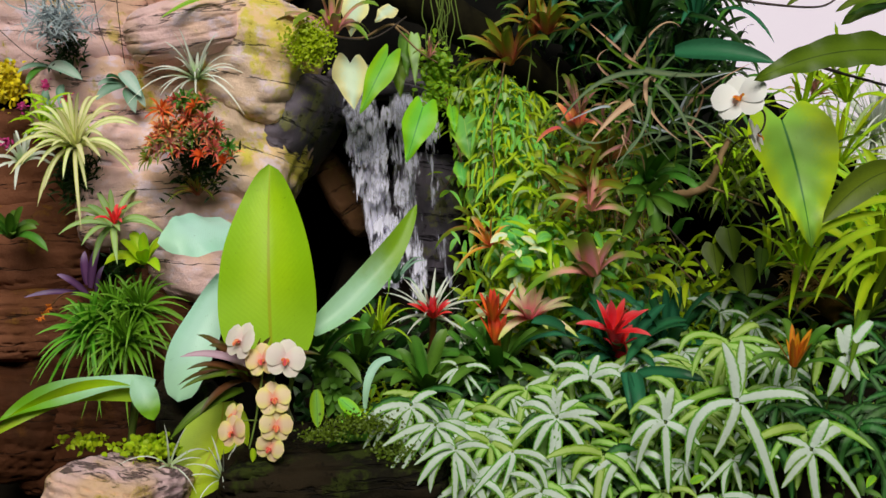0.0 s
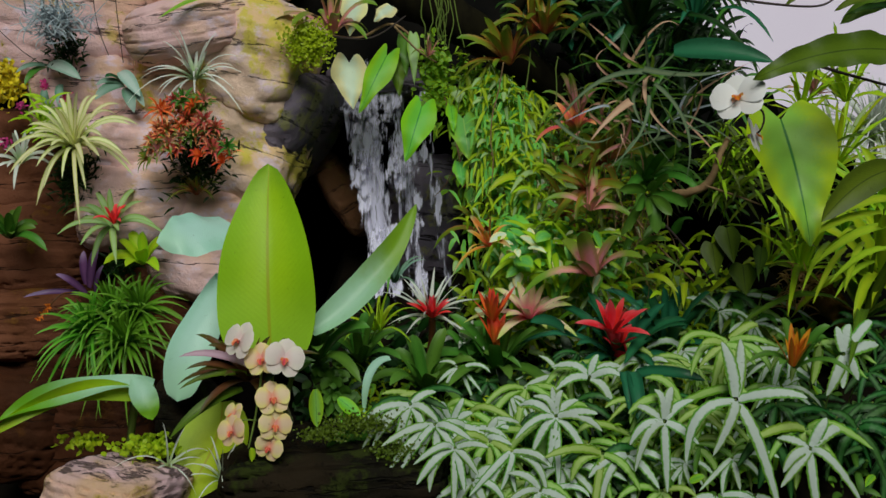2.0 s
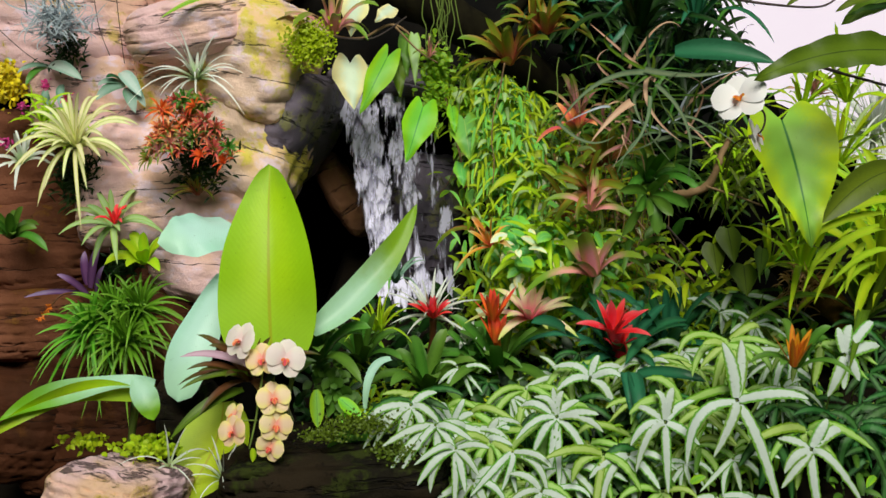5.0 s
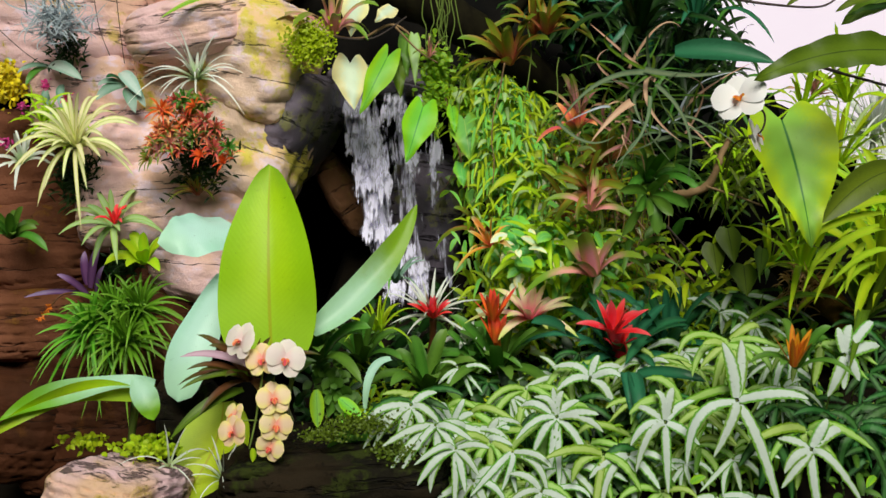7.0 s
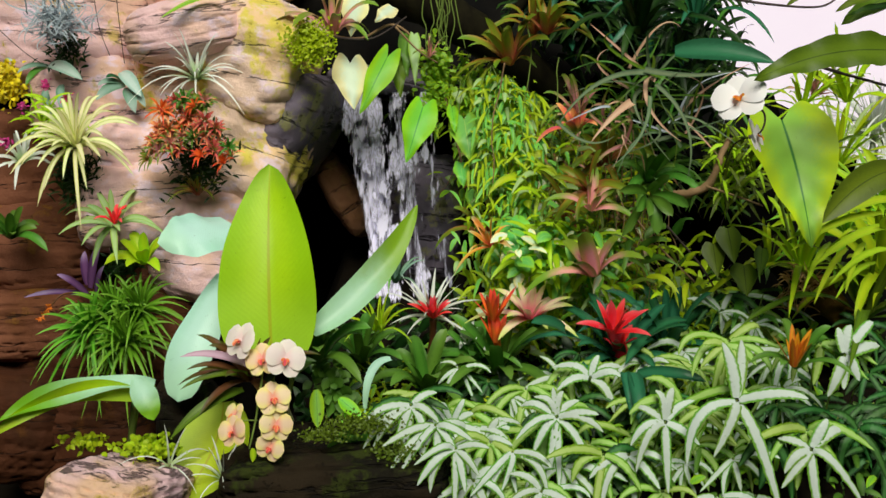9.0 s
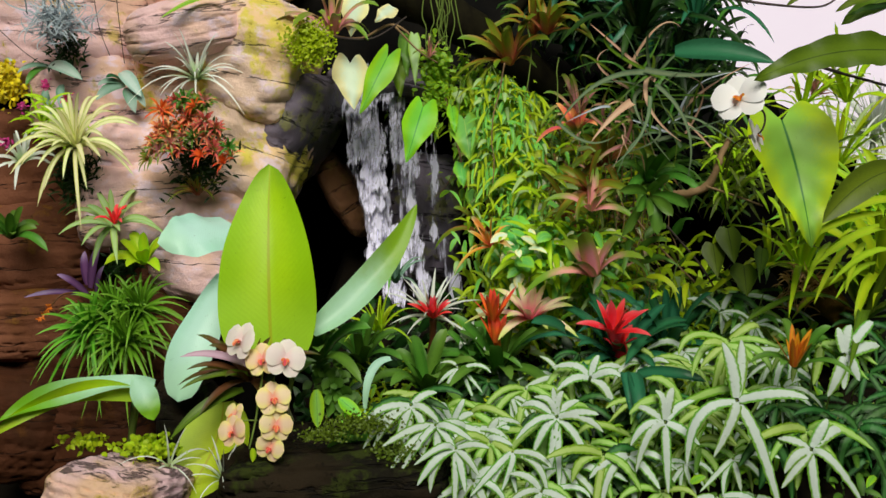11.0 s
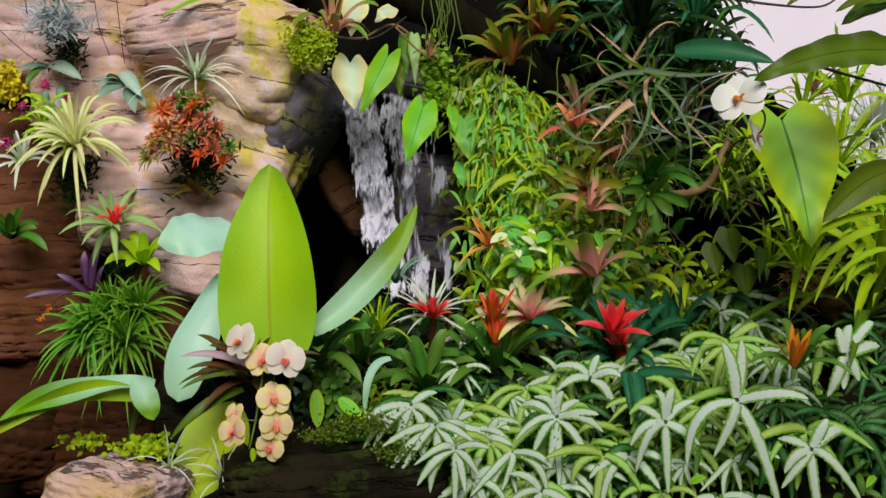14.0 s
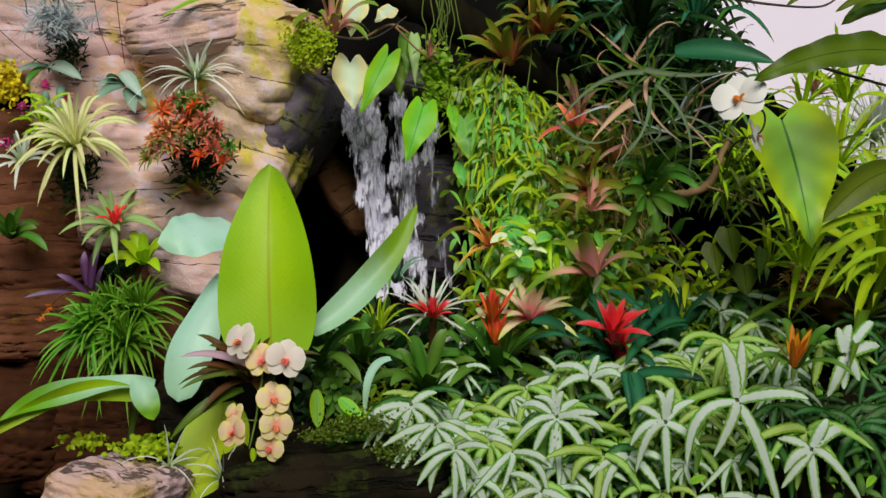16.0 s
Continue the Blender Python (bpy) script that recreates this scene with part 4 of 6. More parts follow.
b = bromeliad((0.666, 2.0, 1.136), "small bromeliad with an amber flower head", GREEN, 10, 0.11, 0.02, seed=13)
rosette(b, "bract", AMBER, (0.646, 1.95, 1.148), 14, 0.072, 0.02, (0, -0.3, 1), low=55, high=88, shape="lance", seed=14, curve=0.03, sag=0)
bromeliad((-0.183, 2.377, 1.081), "green bromeliad with yellow inner leaves", GREEN, 14, 0.14, 0.025, seed=15, curve=0.22)
bromeliad((-0.036, 2.323, 1.028), "dark green bromeliad with purplish foot", GREEN, 12, 0.15, 0.03, seed=16)
bromeliad((-0.115, 2.588, 1.238), "grey-green bromeliad at the water's edge", GREYGREEN, 14, 0.1, 0.014, seed=17, shape="needle")
bromeliad((-0.260, 2.179, 1.116), "glossy green bromeliad beside the orchid", GREEN, 14, 0.14, 0.032, seed=18)
b = bromeliad((-0.378, 2.057, 1.102), "maroon and olive bromeliad behind the orchid", MAROON, 16, 0.15, 0.026, (0, -0.6, 1), low=-5, high=60, seed=19, shape="lance", curve=0.18)
for mt, p0, p1, w in ((MAUVE, (-0.358, 2.039, 1.124), (-0.492, 1.981, 1.159), 0.024), (OLIVE, (-0.364, 2.038, 1.113), (-0.492, 1.977, 1.098), 0.02), (MAROON, (-0.376, 2.048, 1.117), (-0.442, 2.002, 1.177), 0.022),
                      (OLIVE, (-0.385, 2.036, 1.086), (-0.511, 1.970, 1.005), 0.034), (DEEP, (-0.345, 2.057, 1.098), (-0.241, 2.020, 1.144), 0.03), (MAROON, (-0.380, 2.038, 1.113), (-0.480, 1.979, 1.135), 0.018)):
    leaf(b, "leaf", mt, p0, p1, w, face=(0, -1, 0.7), arch=(0, -0.01, 0.018), shape="lance", fold=0.3)
bromeliad((-0.148, 2.431, 1.137), "yellow-green grassy bromeliad beside the pool", LIME, 16, 0.11, 0.012, seed=20, shape="needle")
bromeliad((0.502, 2.378, 1.106), "glossy teal bromeliad in the bed", TEAL, 12, 0.2, 0.028, seed=21)

# ---- rock plants on the sandstone ----
b = bromeliad((-0.806, 2.618, 1.374), "bromeliad with a red heart on the rock face", PALE_GREEN, 15, 0.125, 0.021, (0, -0.9, 0.7), low=-5, high=55, seed=22, shape="lance", group="rock bromeliads")
rosette(b, "bract", RED, (-0.791, 2.578, 1.383), 8, 0.055, 0.017, (0, -0.6, 1), low=15, high=80, seed=23, shape="lance")
bromeliad((-0.892, 2.611, 1.564), "cream-striped arching bromeliad on the rock", CREAM, 42, 0.165, 0.0125, (0.05, -0.8, 0.7), low=-12, high=70, seed=24, curve=0.3, sag=0.28, jitter=0.22, group="rock bromeliads")
bromeliad((-1.046, 2.668, 1.526), "small striped rosette on the rock", WHITISH, 16, 0.11, 0.01, (0.2, -0.9, 0.8), seed=25, sag=0.2, group="rock bromeliads")
purple = thing("purple_plant", (-0.870, 2.626, 1.213), "purple-leaved plant on the rock face", "plant")
for p0, p1, w in (((-0.881, 2.616, 1.207), (-1.011, 2.566, 1.203), 0.02), ((-0.874, 2.616, 1.207), (-0.932, 2.569, 1.259), 0.024), ((-0.877, 2.647, 1.218), (-0.839, 2.615, 1.332), 0.034), ((-0.887, 2.657, 1.224), (-0.891, 2.653, 1.309), 0.03), ((-0.863, 2.646, 1.204), (-0.829, 2.611, 1.277), 0.02), ((-0.857, 2.606, 1.201), (-0.843, 2.581, 1.142), 0.02)):
    leaf(purple, "leaf", PURPLE, p0, p1, w, face=(0, -1, 0.5), arch=(0, -0.01, 0.01), shape="lance", fold=0.25)
ledge_a = thing("fleshy_plant", (-0.815, 2.781, 1.702), "grey-green plant with broad fleshy leaves in a rock joint", "plant", "fleshy rock plants")
for mt, p0, p1, w in ((PALE_GREY, (-0.824, 2.765, 1.761), (-0.750, 2.680, 1.692), 0.036), (GREYGREEN, (-0.814, 2.763, 1.729), (-0.867, 2.702, 1.721), 0.018), (GREYGREEN, (-0.811, 2.752, 1.725), (-0.866, 2.689, 1.684), 0.03),
                      (GREYGREEN, (-0.802, 2.752, 1.721), (-0.765, 2.677, 1.652), 0.034), (TEAL, (-0.819, 2.773, 1.733), (-0.844, 2.703, 1.741), 0.016), (GREYGREEN, (-0.799, 2.763, 1.729), (-0.742, 2.688, 1.667), 0.026)):
    leaf(ledge_a, "leaf", mt, p0, p1, w, face=(0.1, -1, 0.5), arch=(0, -0.015, 0.01), shape="oval", fold=0.2)
ledge_b = thing("fleshy_plant", (-1.027, 2.805, 1.762), "grey-green plant with a pale oval leaf on the ledge", "plant", "fleshy rock plants")
for mt, p0, p1, w in ((PALE_GREY, (-1.008, 2.766, 1.780), (-0.897, 2.683, 1.734), 0.036), (GREYGREEN, (-1.008, 2.776, 1.776), (-1.068, 2.704, 1.752), 0.016), (GREEN, (-1.016, 2.776, 1.773), (-1.046, 2.702, 1.721), 0.02),
                      (PALE_GREY, (-1.123, 2.765, 1.758), (-1.087, 2.727, 1.786), 0.022), (GREYGREEN, (-0.976, 2.763, 1.729), (-0.952, 2.697, 1.653), 0.022), (GREYGREEN, (-1.019, 2.762, 1.715), (-0.980, 2.697, 1.646), 0.02)):
    leaf(ledge_b, "leaf", mt, p0, p1, w, face=(0.1, -1, 0.5), arch=(0, -0.015, 0.01), shape="oval", fold=0.2)
bromeliad((-0.732, 2.611, 1.284), "lime broad-leaved rosette above the grass", LIME, 9, 0.1, 0.03, (0, -0.7, 0.9), low=10, high=65, seed=29, shape="oval", group="rock bromeliads")
bromeliad((-1.074, 2.656, 1.344), "dark green rosette on the brown rock", GREEN, 12, 0.1, 0.022, (0.3, -0.8, 0.8), seed=30, group="rock bromeliads")
bromeliad((-0.610, 2.663, 1.449), "coppery grassy rosette on the rock", COPPER, 18, 0.085, 0.012, (0, -0.6, 1), seed=31, shape="needle", group="rock bromeliads")


def tuft(name, place, label, category, mat, n, length, width, axis, seed, low=-20, high=85, curve=0.25, sag=0.3, group="", shape="needle", seg=7):
    t = thing(name, place, label, category, group)
    h = Heap()
    rosette(t, "leaf", mat, place, n, length, width, axis, low, high, shape, curve, 0.3, seed, h, 0.3, seg, sag)
    h.put("leaves", mat, t, place)
    return t


silver = thing("air_plant", (-1.0, 2.74, 1.88), "spiky silver-grey air plant clump on the rock", "air plant", "air plants")
r = random.Random(32)
h = Heap()
for k in range(230):
    o = Vector((-0.958, 2.7, 1.88)) + Vector((r.gauss(0, 0.032), r.uniform(-0.03, 0.03), r.gauss(0, 0.02)))
    d = Vector((r.uniform(-1, 1), r.uniform(-1.0, 0.1), r.uniform(-0.75, 0.85))).normalized()
    ln = r.uniform(0.035, 0.085)
    bend = Vector((r.uniform(-1, 1), r.uniform(-0.4, 0.2), r.uniform(-0.3, 1.0))) * (ln * 0.3)
    h.add(blade(o, o + d * ln, 0.0062 * r.uniform(0.6, 1.2), face=(r.uniform(-0.4, 0.4), -0.9, 0.6), arch=bend, shape="needle", fold=0.3, seg=8, across=1))
h.put("leaves", SILVER, silver, silver.location)
tuft("air_plant", (-0.613, 2.683, 1.734), "silvery white air plant with arching leaves", "air plant", WHITISH, 36, 0.15, 0.0095, (0, -0.7, 0.9), 33, low=-10, high=70, group="air plants")
for c, sd in (((-0.801, 2.602, 1.153), 34), ((-0.739, 2.603, 1.160), 35), ((-0.850, 2.579, 1.114), 36), ((-0.762, 2.558, 1.090), 37)):
    tuft("grass_tuft", c, "dense tuft of arching mid-green grassy leaves", "grass", GRASS, 64, 0.135, 0.0145, (-0.1, -0.8, 0.7), sd, low=-15, high=80, sag=0.4, group="grass on the rock")
coral = thing("coral_rosettes", (-0.631, 2.674, 1.603), "cluster of small coral-red rosettes on the rock", "succulent")
rnd = random.Random(40)
for k in range(56):
    low = rnd.random()
    c = Vector((-0.605, 2.58, 1.675)) + Vector((rnd.uniform(-1, 1) * (0.045 + 0.065 * min(1.0, low * 1.6)), rnd.uniform(-0.05, 0.02), -0.15 * low))
    h = Heap()
    rosette(coral, "leaf", CORAL, c, 14, rnd.uniform(0.028, 0.042), 0.0085, (rnd.uniform(-0.7, 0.7), -1, rnd.uniform(0.2, 1.0)), low=-5, high=70, shape="lance", seed=50 + k, parent_heap=h, seg=5, sag=0.05)
    tagged(h.put("rosette", (CORAL, CORAL, COPPER, CORAL, PINKISH, CORAL, ORANGE, GREEN)[k % 8], coral, coral.location), kind="stuff")

# ---- hanging leaves over the falls ----
vine = thing("climbing_vine", (-0.126, 2.883, 1.873), "climbing vine with hanging heart-shaped leaves", "climber")
for m, p0, p1, w, lb in ((VARIEG, (-0.238, 2.77, 1.784), (-0.224, 2.72, 1.662), 0.101, 0.45),
                         (VARIEG, (-0.227, 2.83, 1.96), (-0.237, 2.78, 1.852), 0.08, 0.1),
                         (VARIEG, (-0.132, 2.81, 1.934), (-0.173, 2.76, 1.886), 0.053, 0.1),
                         (BRIGHT, (-0.141, 2.75, 1.799), (-0.208, 2.7, 1.651), 0.078, 0.35),
                         (PALE_GREEN, (-0.074, 2.79, 1.859), (-0.07, 2.74, 1.724), 0.035, 0.1),
                         (OLIVE, (-0.117, 2.8, 1.799), (-0.108, 2.75, 1.694), 0.05, 0.15),
                         (GREEN, (-0.1, 2.82, 1.865), (-0.09, 2.77, 1.744), 0.038, 0.1),
                         (BRIGHT, (-0.051, 2.71, 1.668), (-0.091, 2.66, 1.529), 0.093, 0.35),
                         (MINT, (0.052, 2.63, 1.633), (0.065, 2.58, 1.531), 0.08, 0.4),
                         (MINT, (0.043, 2.63, 1.526), (0.05, 2.58, 1.467), 0.041, 0.25),
                         (MINT, (0.068, 2.62, 1.462), (0.072, 2.57, 1.403), 0.03, 0.2),
                         (MINT, (0.089, 2.63, 1.559), (0.099, 2.58, 1.487), 0.036, 0.2),
                         (MINT, (0.155, 2.47, 1.391), (0.198, 2.42, 1.257), 0.095, 0.15),
                         (GREEN, (0.219, 2.49, 1.385), (0.249, 2.44, 1.263), 0.057, 0.1),
                         (MINT, (0.115, 2.61, 1.628), (0.119, 2.56, 1.563), 0.038, 0.2),
                         (MINT, (0.137, 2.6, 1.594), (0.129, 2.55, 1.512), 0.035, 0.2),
                         (BRIGHT, (0.022, 2.65, 1.665), (0.03, 2.6, 1.594), 0.03, 0.2),
                         (MINT, (0.117, 2.58, 1.512), (0.123, 2.53, 1.452), 0.032, 0.2),
                         (LIME, (0.188, 2.53, 1.472), (0.202, 2.48, 1.417), 0.04, 0.2)):
    leaf(vine, "leaf", m, p0, p1, w, face=(random.uniform(-0.25, 0.25), -1, 0.35), arch=(0, -0.014, 0), shape="heart", lobe=lb, fold=-0.2, seg=16, across=4, wave=0.004, waves=2.0)
stem(vine, "stem", TWIG, [(-0.287, 2.832, 1.860), (-0.210, 2.791, 1.850), (-0.122, 2.794, 1.884), (-0.035, 2.808, 1.798), (0.009, 2.820, 1.690), (0.053, 2.808, 1.513)], 0.004)

# ---- plants of the right-hand bank ----
arrow = thing("arrowhead_plant", (0.704, 2.196, 1.371), "large bright green arrowhead leaf with a sunken rib", "plant")
stem(arrow, "stalk", STEM, [(0.680, 2.141, 1.583), (0.697, 2.256, 1.510), (0.755, 2.315, 1.352)], 0.005)
leaf(arrow, "leaf", ARROW, (0.672, 2.132, 1.606), (0.703, 2.035, 1.361), 0.186, face=(0.05, -1, 0.15), arch=(0.0, -0.02, 0), shape="heart", lobe=0.2, fold=0.28, seg=22, across=6, wave=0.007, waves=2.5)
over = thing("overhanging_branch", (0.799, 1.921, 1.734), "overhanging olive leaves on a dark twig", "plant")
leaf(over, "leaf", OLIVE, (0.832, 1.95, 1.72), (0.536, 1.86, 1.661), 0.067, face=(0, -1, 0.35), arch=(0, 0, 0.022), shape="ovate", fold=0.15, seg=22, across=5, wave=0.006, waves=4.0)
leaf(over, "leaf", OLIVE, (0.882, 2.1, 1.85), (0.742, 2.05, 1.806), 0.033, face=(0.1, -1, 0.4), arch=(0, 0, 0.012), shape="lance", fold=0.2, seg=12, across=3, wave=0.003)
leaf(over, "leaf", OLIVE, (0.925, 2.15, 1.863), (0.772, 2.1, 1.789), 0.049, face=(0.1, -1, 0.4), arch=(0, 0, 0.01), shape="ovate", fold=0.2, seg=12, across=3, wave=0.003)
leaf(over, "leaf", DEEP, (0.894, 2.1, 1.818), (0.766, 2.05, 1.799), 0.02, face=(0.1, -1, 0.4), arch=(0, 0, 0.012), shape="lance", fold=0.2, seg=12, across=3, wave=0.003)
leaf(over, "leaf", OLIVE, (0.797, 2.2, 1.876), (0.679, 2.15, 1.832), 0.026, face=(0.1, -1, 0.4), arch=(0, 0, 0.012), shape="lance", fold=0.2, seg=12, across=3, wave=0.003)
leaf(over, "leaf", OLIVE, (0.830, 1.955, 1.509), (0.674, 1.899, 1.414), 0.06, face=(0.2, -1, 0.3), arch=(0, 0, 0.02), shape="oval", fold=0.2, seg=14, across=4)
leaf(over, "leaf", TEAL, (0.499, 2.324, 1.763), (0.690, 2.242, 1.730), 0.075, face=(0, -1, 0.4), arch=(0, 0, 0.012), shape="lance", fold=0.25, seg=12, across=3)
leaf(over, "leaf", TEAL, (0.852, 2.021, 1.725), (0.749, 1.999, 1.705), 0.04, face=(0, -1, 0.5), shape="lance", fold=0.2)
stem(over, "twig", DARK_TWIG, [(0.604, 1.968, 1.686), (0.659, 1.979, 1.703), (0.739, 1.998, 1.686), (0.852, 2.016, 1.659)], 0.004)
stem(over, "twig", DARK_TWIG, [(0.550, 2.129, 1.847), (0.639, 2.128, 1.833), (0.739, 2.128, 1.828), (0.783, 2.130, 1.853)], 0.003)
log = thing("mossy_log", (0.695, 2.543, 1.310), "dark mossy trunk leaning on the bank", "log")
stem(log, "trunk", BARK, [(0.793, 2.555, 1.336), (0.827, 2.490, 1.274), (0.871, 2.425, 1.202), (0.959, 2.377, 1.081)], 0.045, end=0.8, sides=14, rough=0.12)
stem(log, "mossy_end", MOSSY_BARK, [(0.818, 2.349, 1.262), (0.857, 2.315, 1.204), (0.894, 2.281, 1.147)], 0.03, end=0.9, sides=10, rough=0.2)
branch = thing("bare_branch", (0.566, 2.354, 1.474), "pale tan crooked branch on the bank", "branch")
stem(branch, "limb", TWIG, [(0.512, 2.363, 1.455), (0.539, 2.333, 1.459), (0.574, 2.324, 1.476), (0.591, 2.307, 1.517), (0.598, 2.308, 1.541), (0.617, 2.311, 1.577)], 0.01, end=0.6, rough=0.18)
heart_plant = thing("heart_leaf_plant", (0.642, 2.393, 1.321), "dull green heart-shaped leaves in the shade", "plant")
for p0, p1, w in (((0.613, 2.3, 1.383), (0.618, 2.26, 1.31), 0.061), ((0.582, 2.3, 1.35), (0.583, 2.26, 1.281), 0.056), ((0.649, 2.3, 1.304), (0.646, 2.26, 1.241), 0.066), ((0.689, 2.3, 1.34), (0.672, 2.26, 1.283), 0.036)):
    leaf(heart_plant, "leaf", OLIVE, p0, p1, w, face=(0.1, -1, 0.3), shape="heart", lobe=0.12, fold=-0.15, seg=10, across=3)

for c, mt, n, ln, w, ax, lb, sd in (
        ((-0.279, 2.752, 1.856), PINKISH, 12, 0.16, 0.03, (0.1, -0.5, 1), "pink-footed bromeliad on the ledge over the falls", 60),
        ((0.169, 2.675, 1.770), COPPER, 14, 0.13, 0.024, (-0.4, -0.6, 1), "copper-tipped bromeliad on the bank", 61),
        ((0.221, 2.630, 1.841), COPPER, 12, 0.15, 0.026, (0, -0.6, 1), "olive and copper bromeliad high on the bank", 62),
        ((0.331, 2.616, 1.635), PINKISH, 12, 0.14, 0.026, (-0.3, -0.6, 1), "coral-footed bromeliad on the bank", 63),
        ((0.105, 2.616, 1.353), COPPER, 10, 0.11, 0.022, (-0.5, -0.6, 1), "orange bromeliad hanging from the vines", 64),
        ((0.358, 2.490, 1.274), PINKISH, 12, 0.15, 0.03, (-0.5, -0.6, 0.8), "pink-footed green bromeliad on the bank", 65),
        ((0.381, 2.528, 1.525), COPPER, 14, 0.14, 0.024, (-0.2, -0.8, 0.6), "reddish green bromeliad on the bank", 66),
        ((0.301, 2.520, 1.405), COPPER, 12, 0.13, 0.022, (-0.4, -0.8, 0.5), "bromeliad with orange ageing leaves", 67),
        ((0.448, 2.478, 1.821), DEEP, 18, 0.2, 0.034, (0, -0.6, 1), "dark green bromeliad under the roof", 68),
        ((0.577, 2.480, 1.847), TEAL, 14, 0.19, 0.034, (0.1, -0.6, 1), "dark glossy bromeliad in the shade", 69),
        ((0.467, 2.455, 1.485), GREEN, 14, 0.12, 0.026, (0.2, -0.8, 0.5), "green rosette with rounded leaf ends", 70),
        ((-0.034, 2.748, 1.799), PINKISH, 8, 0.07, 0.018, (0.1, -0.6, 1), "small brownish pink bromeliad", 71)):
    bromeliad(c, lb, mt, n, ln, w * 0.78, ax, seed=sd, group="bank bromeliads", curve=0.3, sag=0.35, jitter=0.45, low=5, high=85, shape="lance" if sd % 2 else "strap")
bromeliad((0.331, 2.33, 1.281), "bromeliad with a coral foot and long green leaves", PINKISH, 9, 0.15, 0.034, (-0.4, -0.5, 1), seed=501, group="bank bromeliads", curve=0.2, sag=0.12, low=0, high=80, shape="strap", fold=0.4)
bromeliad((0.298, 2.4, 1.596), "closed coral-red bromeliad cup among the air plants", CORAL, 9, 0.085, 0.03, (-0.25, -0.4, 1), seed=502, group="bank bromeliads", curve=0.2, sag=0.12, low=0, high=80, shape="lance", fold=0.4)
bromeliad((0.108, 2.42, 1.337), "orange bromeliad leaning out of the vines", ORANGE_LEAF, 9, 0.095, 0.018, (-0.55, -0.5, 0.8), seed=503, group="bank bromeliads", curve=0.2, sag=0.12, low=0, high=80, shape="lance", fold=0.4)
bromeliad((0.325, 2.36, 1.467), "reddish bromeliad with long bowed green leaves", COPPER, 9, 0.1, 0.02, (-0.6, -0.7, 0.5), seed=504, group="bank bromeliads", curve=0.2, sag=0.12, low=0, high=80, shape="strap", fold=0.4)
bromeliad((0.163, 2.58, 1.765), "olive bromeliad with copper tips under the trunk", COPPER, 12, 0.14, 0.03, (-0.5, -0.5, 1), seed=505, group="bank bromeliads", curve=0.2, sag=0.12, low=0, high=80, shape="strap", fold=0.4)
bromeliad((0.242, 2.56, 1.832), "bronze bromeliad on the trunk", COPPER, 10, 0.12, 0.024, (0.3, -0.5, 1), seed=506, group="bank bromeliads", curve=0.2, sag=0.12, low=0, high=80, shape="strap", fold=0.4)
bromeliad((0.323, 2.34, 1.424), "small pink-hearted bromeliad on the bank", PINKISH, 8, 0.1, 0.026, (0.2, -0.7, 0.7), seed=507, group="bank bromeliads", curve=0.2, sag=0.12, low=0, high=80, shape="lance", fold=0.4)
bromeliad((0.444, 2.3, 1.456), "glossy rosette of round-ended green leaves", GREEN, 9, 0.085, 0.026, (0.1, -0.9, -0.2), seed=508, group="bank bromeliads", curve=0.25, sag=0.35, low=0, high=60, shape="petal", fold=0.3)
for c, n, ln, ax, mt, sd in (((0.450, 2.380, 1.697), 13, 0.2, (0.2, -1, 0.1), SILVER_GREEN, 72), ((0.430, 2.438, 1.670), 10, 0.17, (-0.6, -0.8, 0.2), GREEN, 73),
                             ((0.506, 2.373, 1.598), 12, 0.19, (0.3, -0.9, -0.2), SILVER_GREEN, 74), ((0.388, 2.412, 1.587), 9, 0.15, (-0.2, -0.9, 0.1), PINKISH, 75)):
    curly = thing("air_plant", c, "grey-green air plant with long curling leaves", "air plant", "air plants")
    r = random.Random(sd)
    o = Vector(c)
    for k in range(n + 4):
        d = Vector((r.uniform(-1, 1), r.uniform(-0.7, 0.1), r.uniform(-0.9, 0.7))).normalized()
        bend = Vector((r.uniform(-1, 1), r.uniform(-0.6, 0.2), r.uniform(-0.2, 1.0))) * ln * 0.32
        o2 = o + Vector((r.uniform(-0.04, 0.04), r.uniform(-0.02, 0.02), r.uniform(-0.04, 0.04)))
        leaf(curly, "leaf", r.choice((mt, mt, GREEN, OLIVE, SILVER)) if k % 7 else PALE_TAN, o2, o2 + d * ln * r.uniform(0.4, 1.0), 0.0095 * r.uniform(0.5, 1.3), face=(r.uniform(-0.4, 0.4), -0.9, 0.5), arch=bend, shape="needle", fold=0.3, seg=20, twist=r.uniform(-0.5, 0.5))


def scatter(name, label, category, mat, n, fn, length, width, seed, shape="lance", low=-60, high=10, spread=180.0, heart=0.0):
    """An uncountable mass of small leaves over a surface: fn(rnd) gives a point; each leaf hangs or spreads out of it."""
    r = random.Random(seed)
    h = Heap()
    for _ in range(n):
        c = Vector(fn(r))
        a, e = radians(-90 + r.uniform(-spread, spread) * 0.5), radians(r.uniform(low, high))
        d = Vector((math.cos(a) * math.cos(e), math.sin(a) * math.cos(e), math.sin(e)))
        ln = length * r.uniform(0.6, 1.3)
        h.add(blade(c, c + d * ln, width * r.uniform(0.7, 1.3), face=Vector((r.uniform(-0.5, 0.5), -0.8, 0.7)), arch=(0, 0, ln * r.uniform(0.05, 0.25)), shape=shape, fold=-0.2, seg=5, across=1, lobe=heart))
    ob = h.put(name, mat)
    return tagged(ob, label, category, "", "stuff")


def bank_surface(x, z):
    return bank_point((x + 2.3) / 4.6, z / (2.35 - 0.95 * max(0.0, min(1.0, (x - 0.5) / 0.35))))[1]


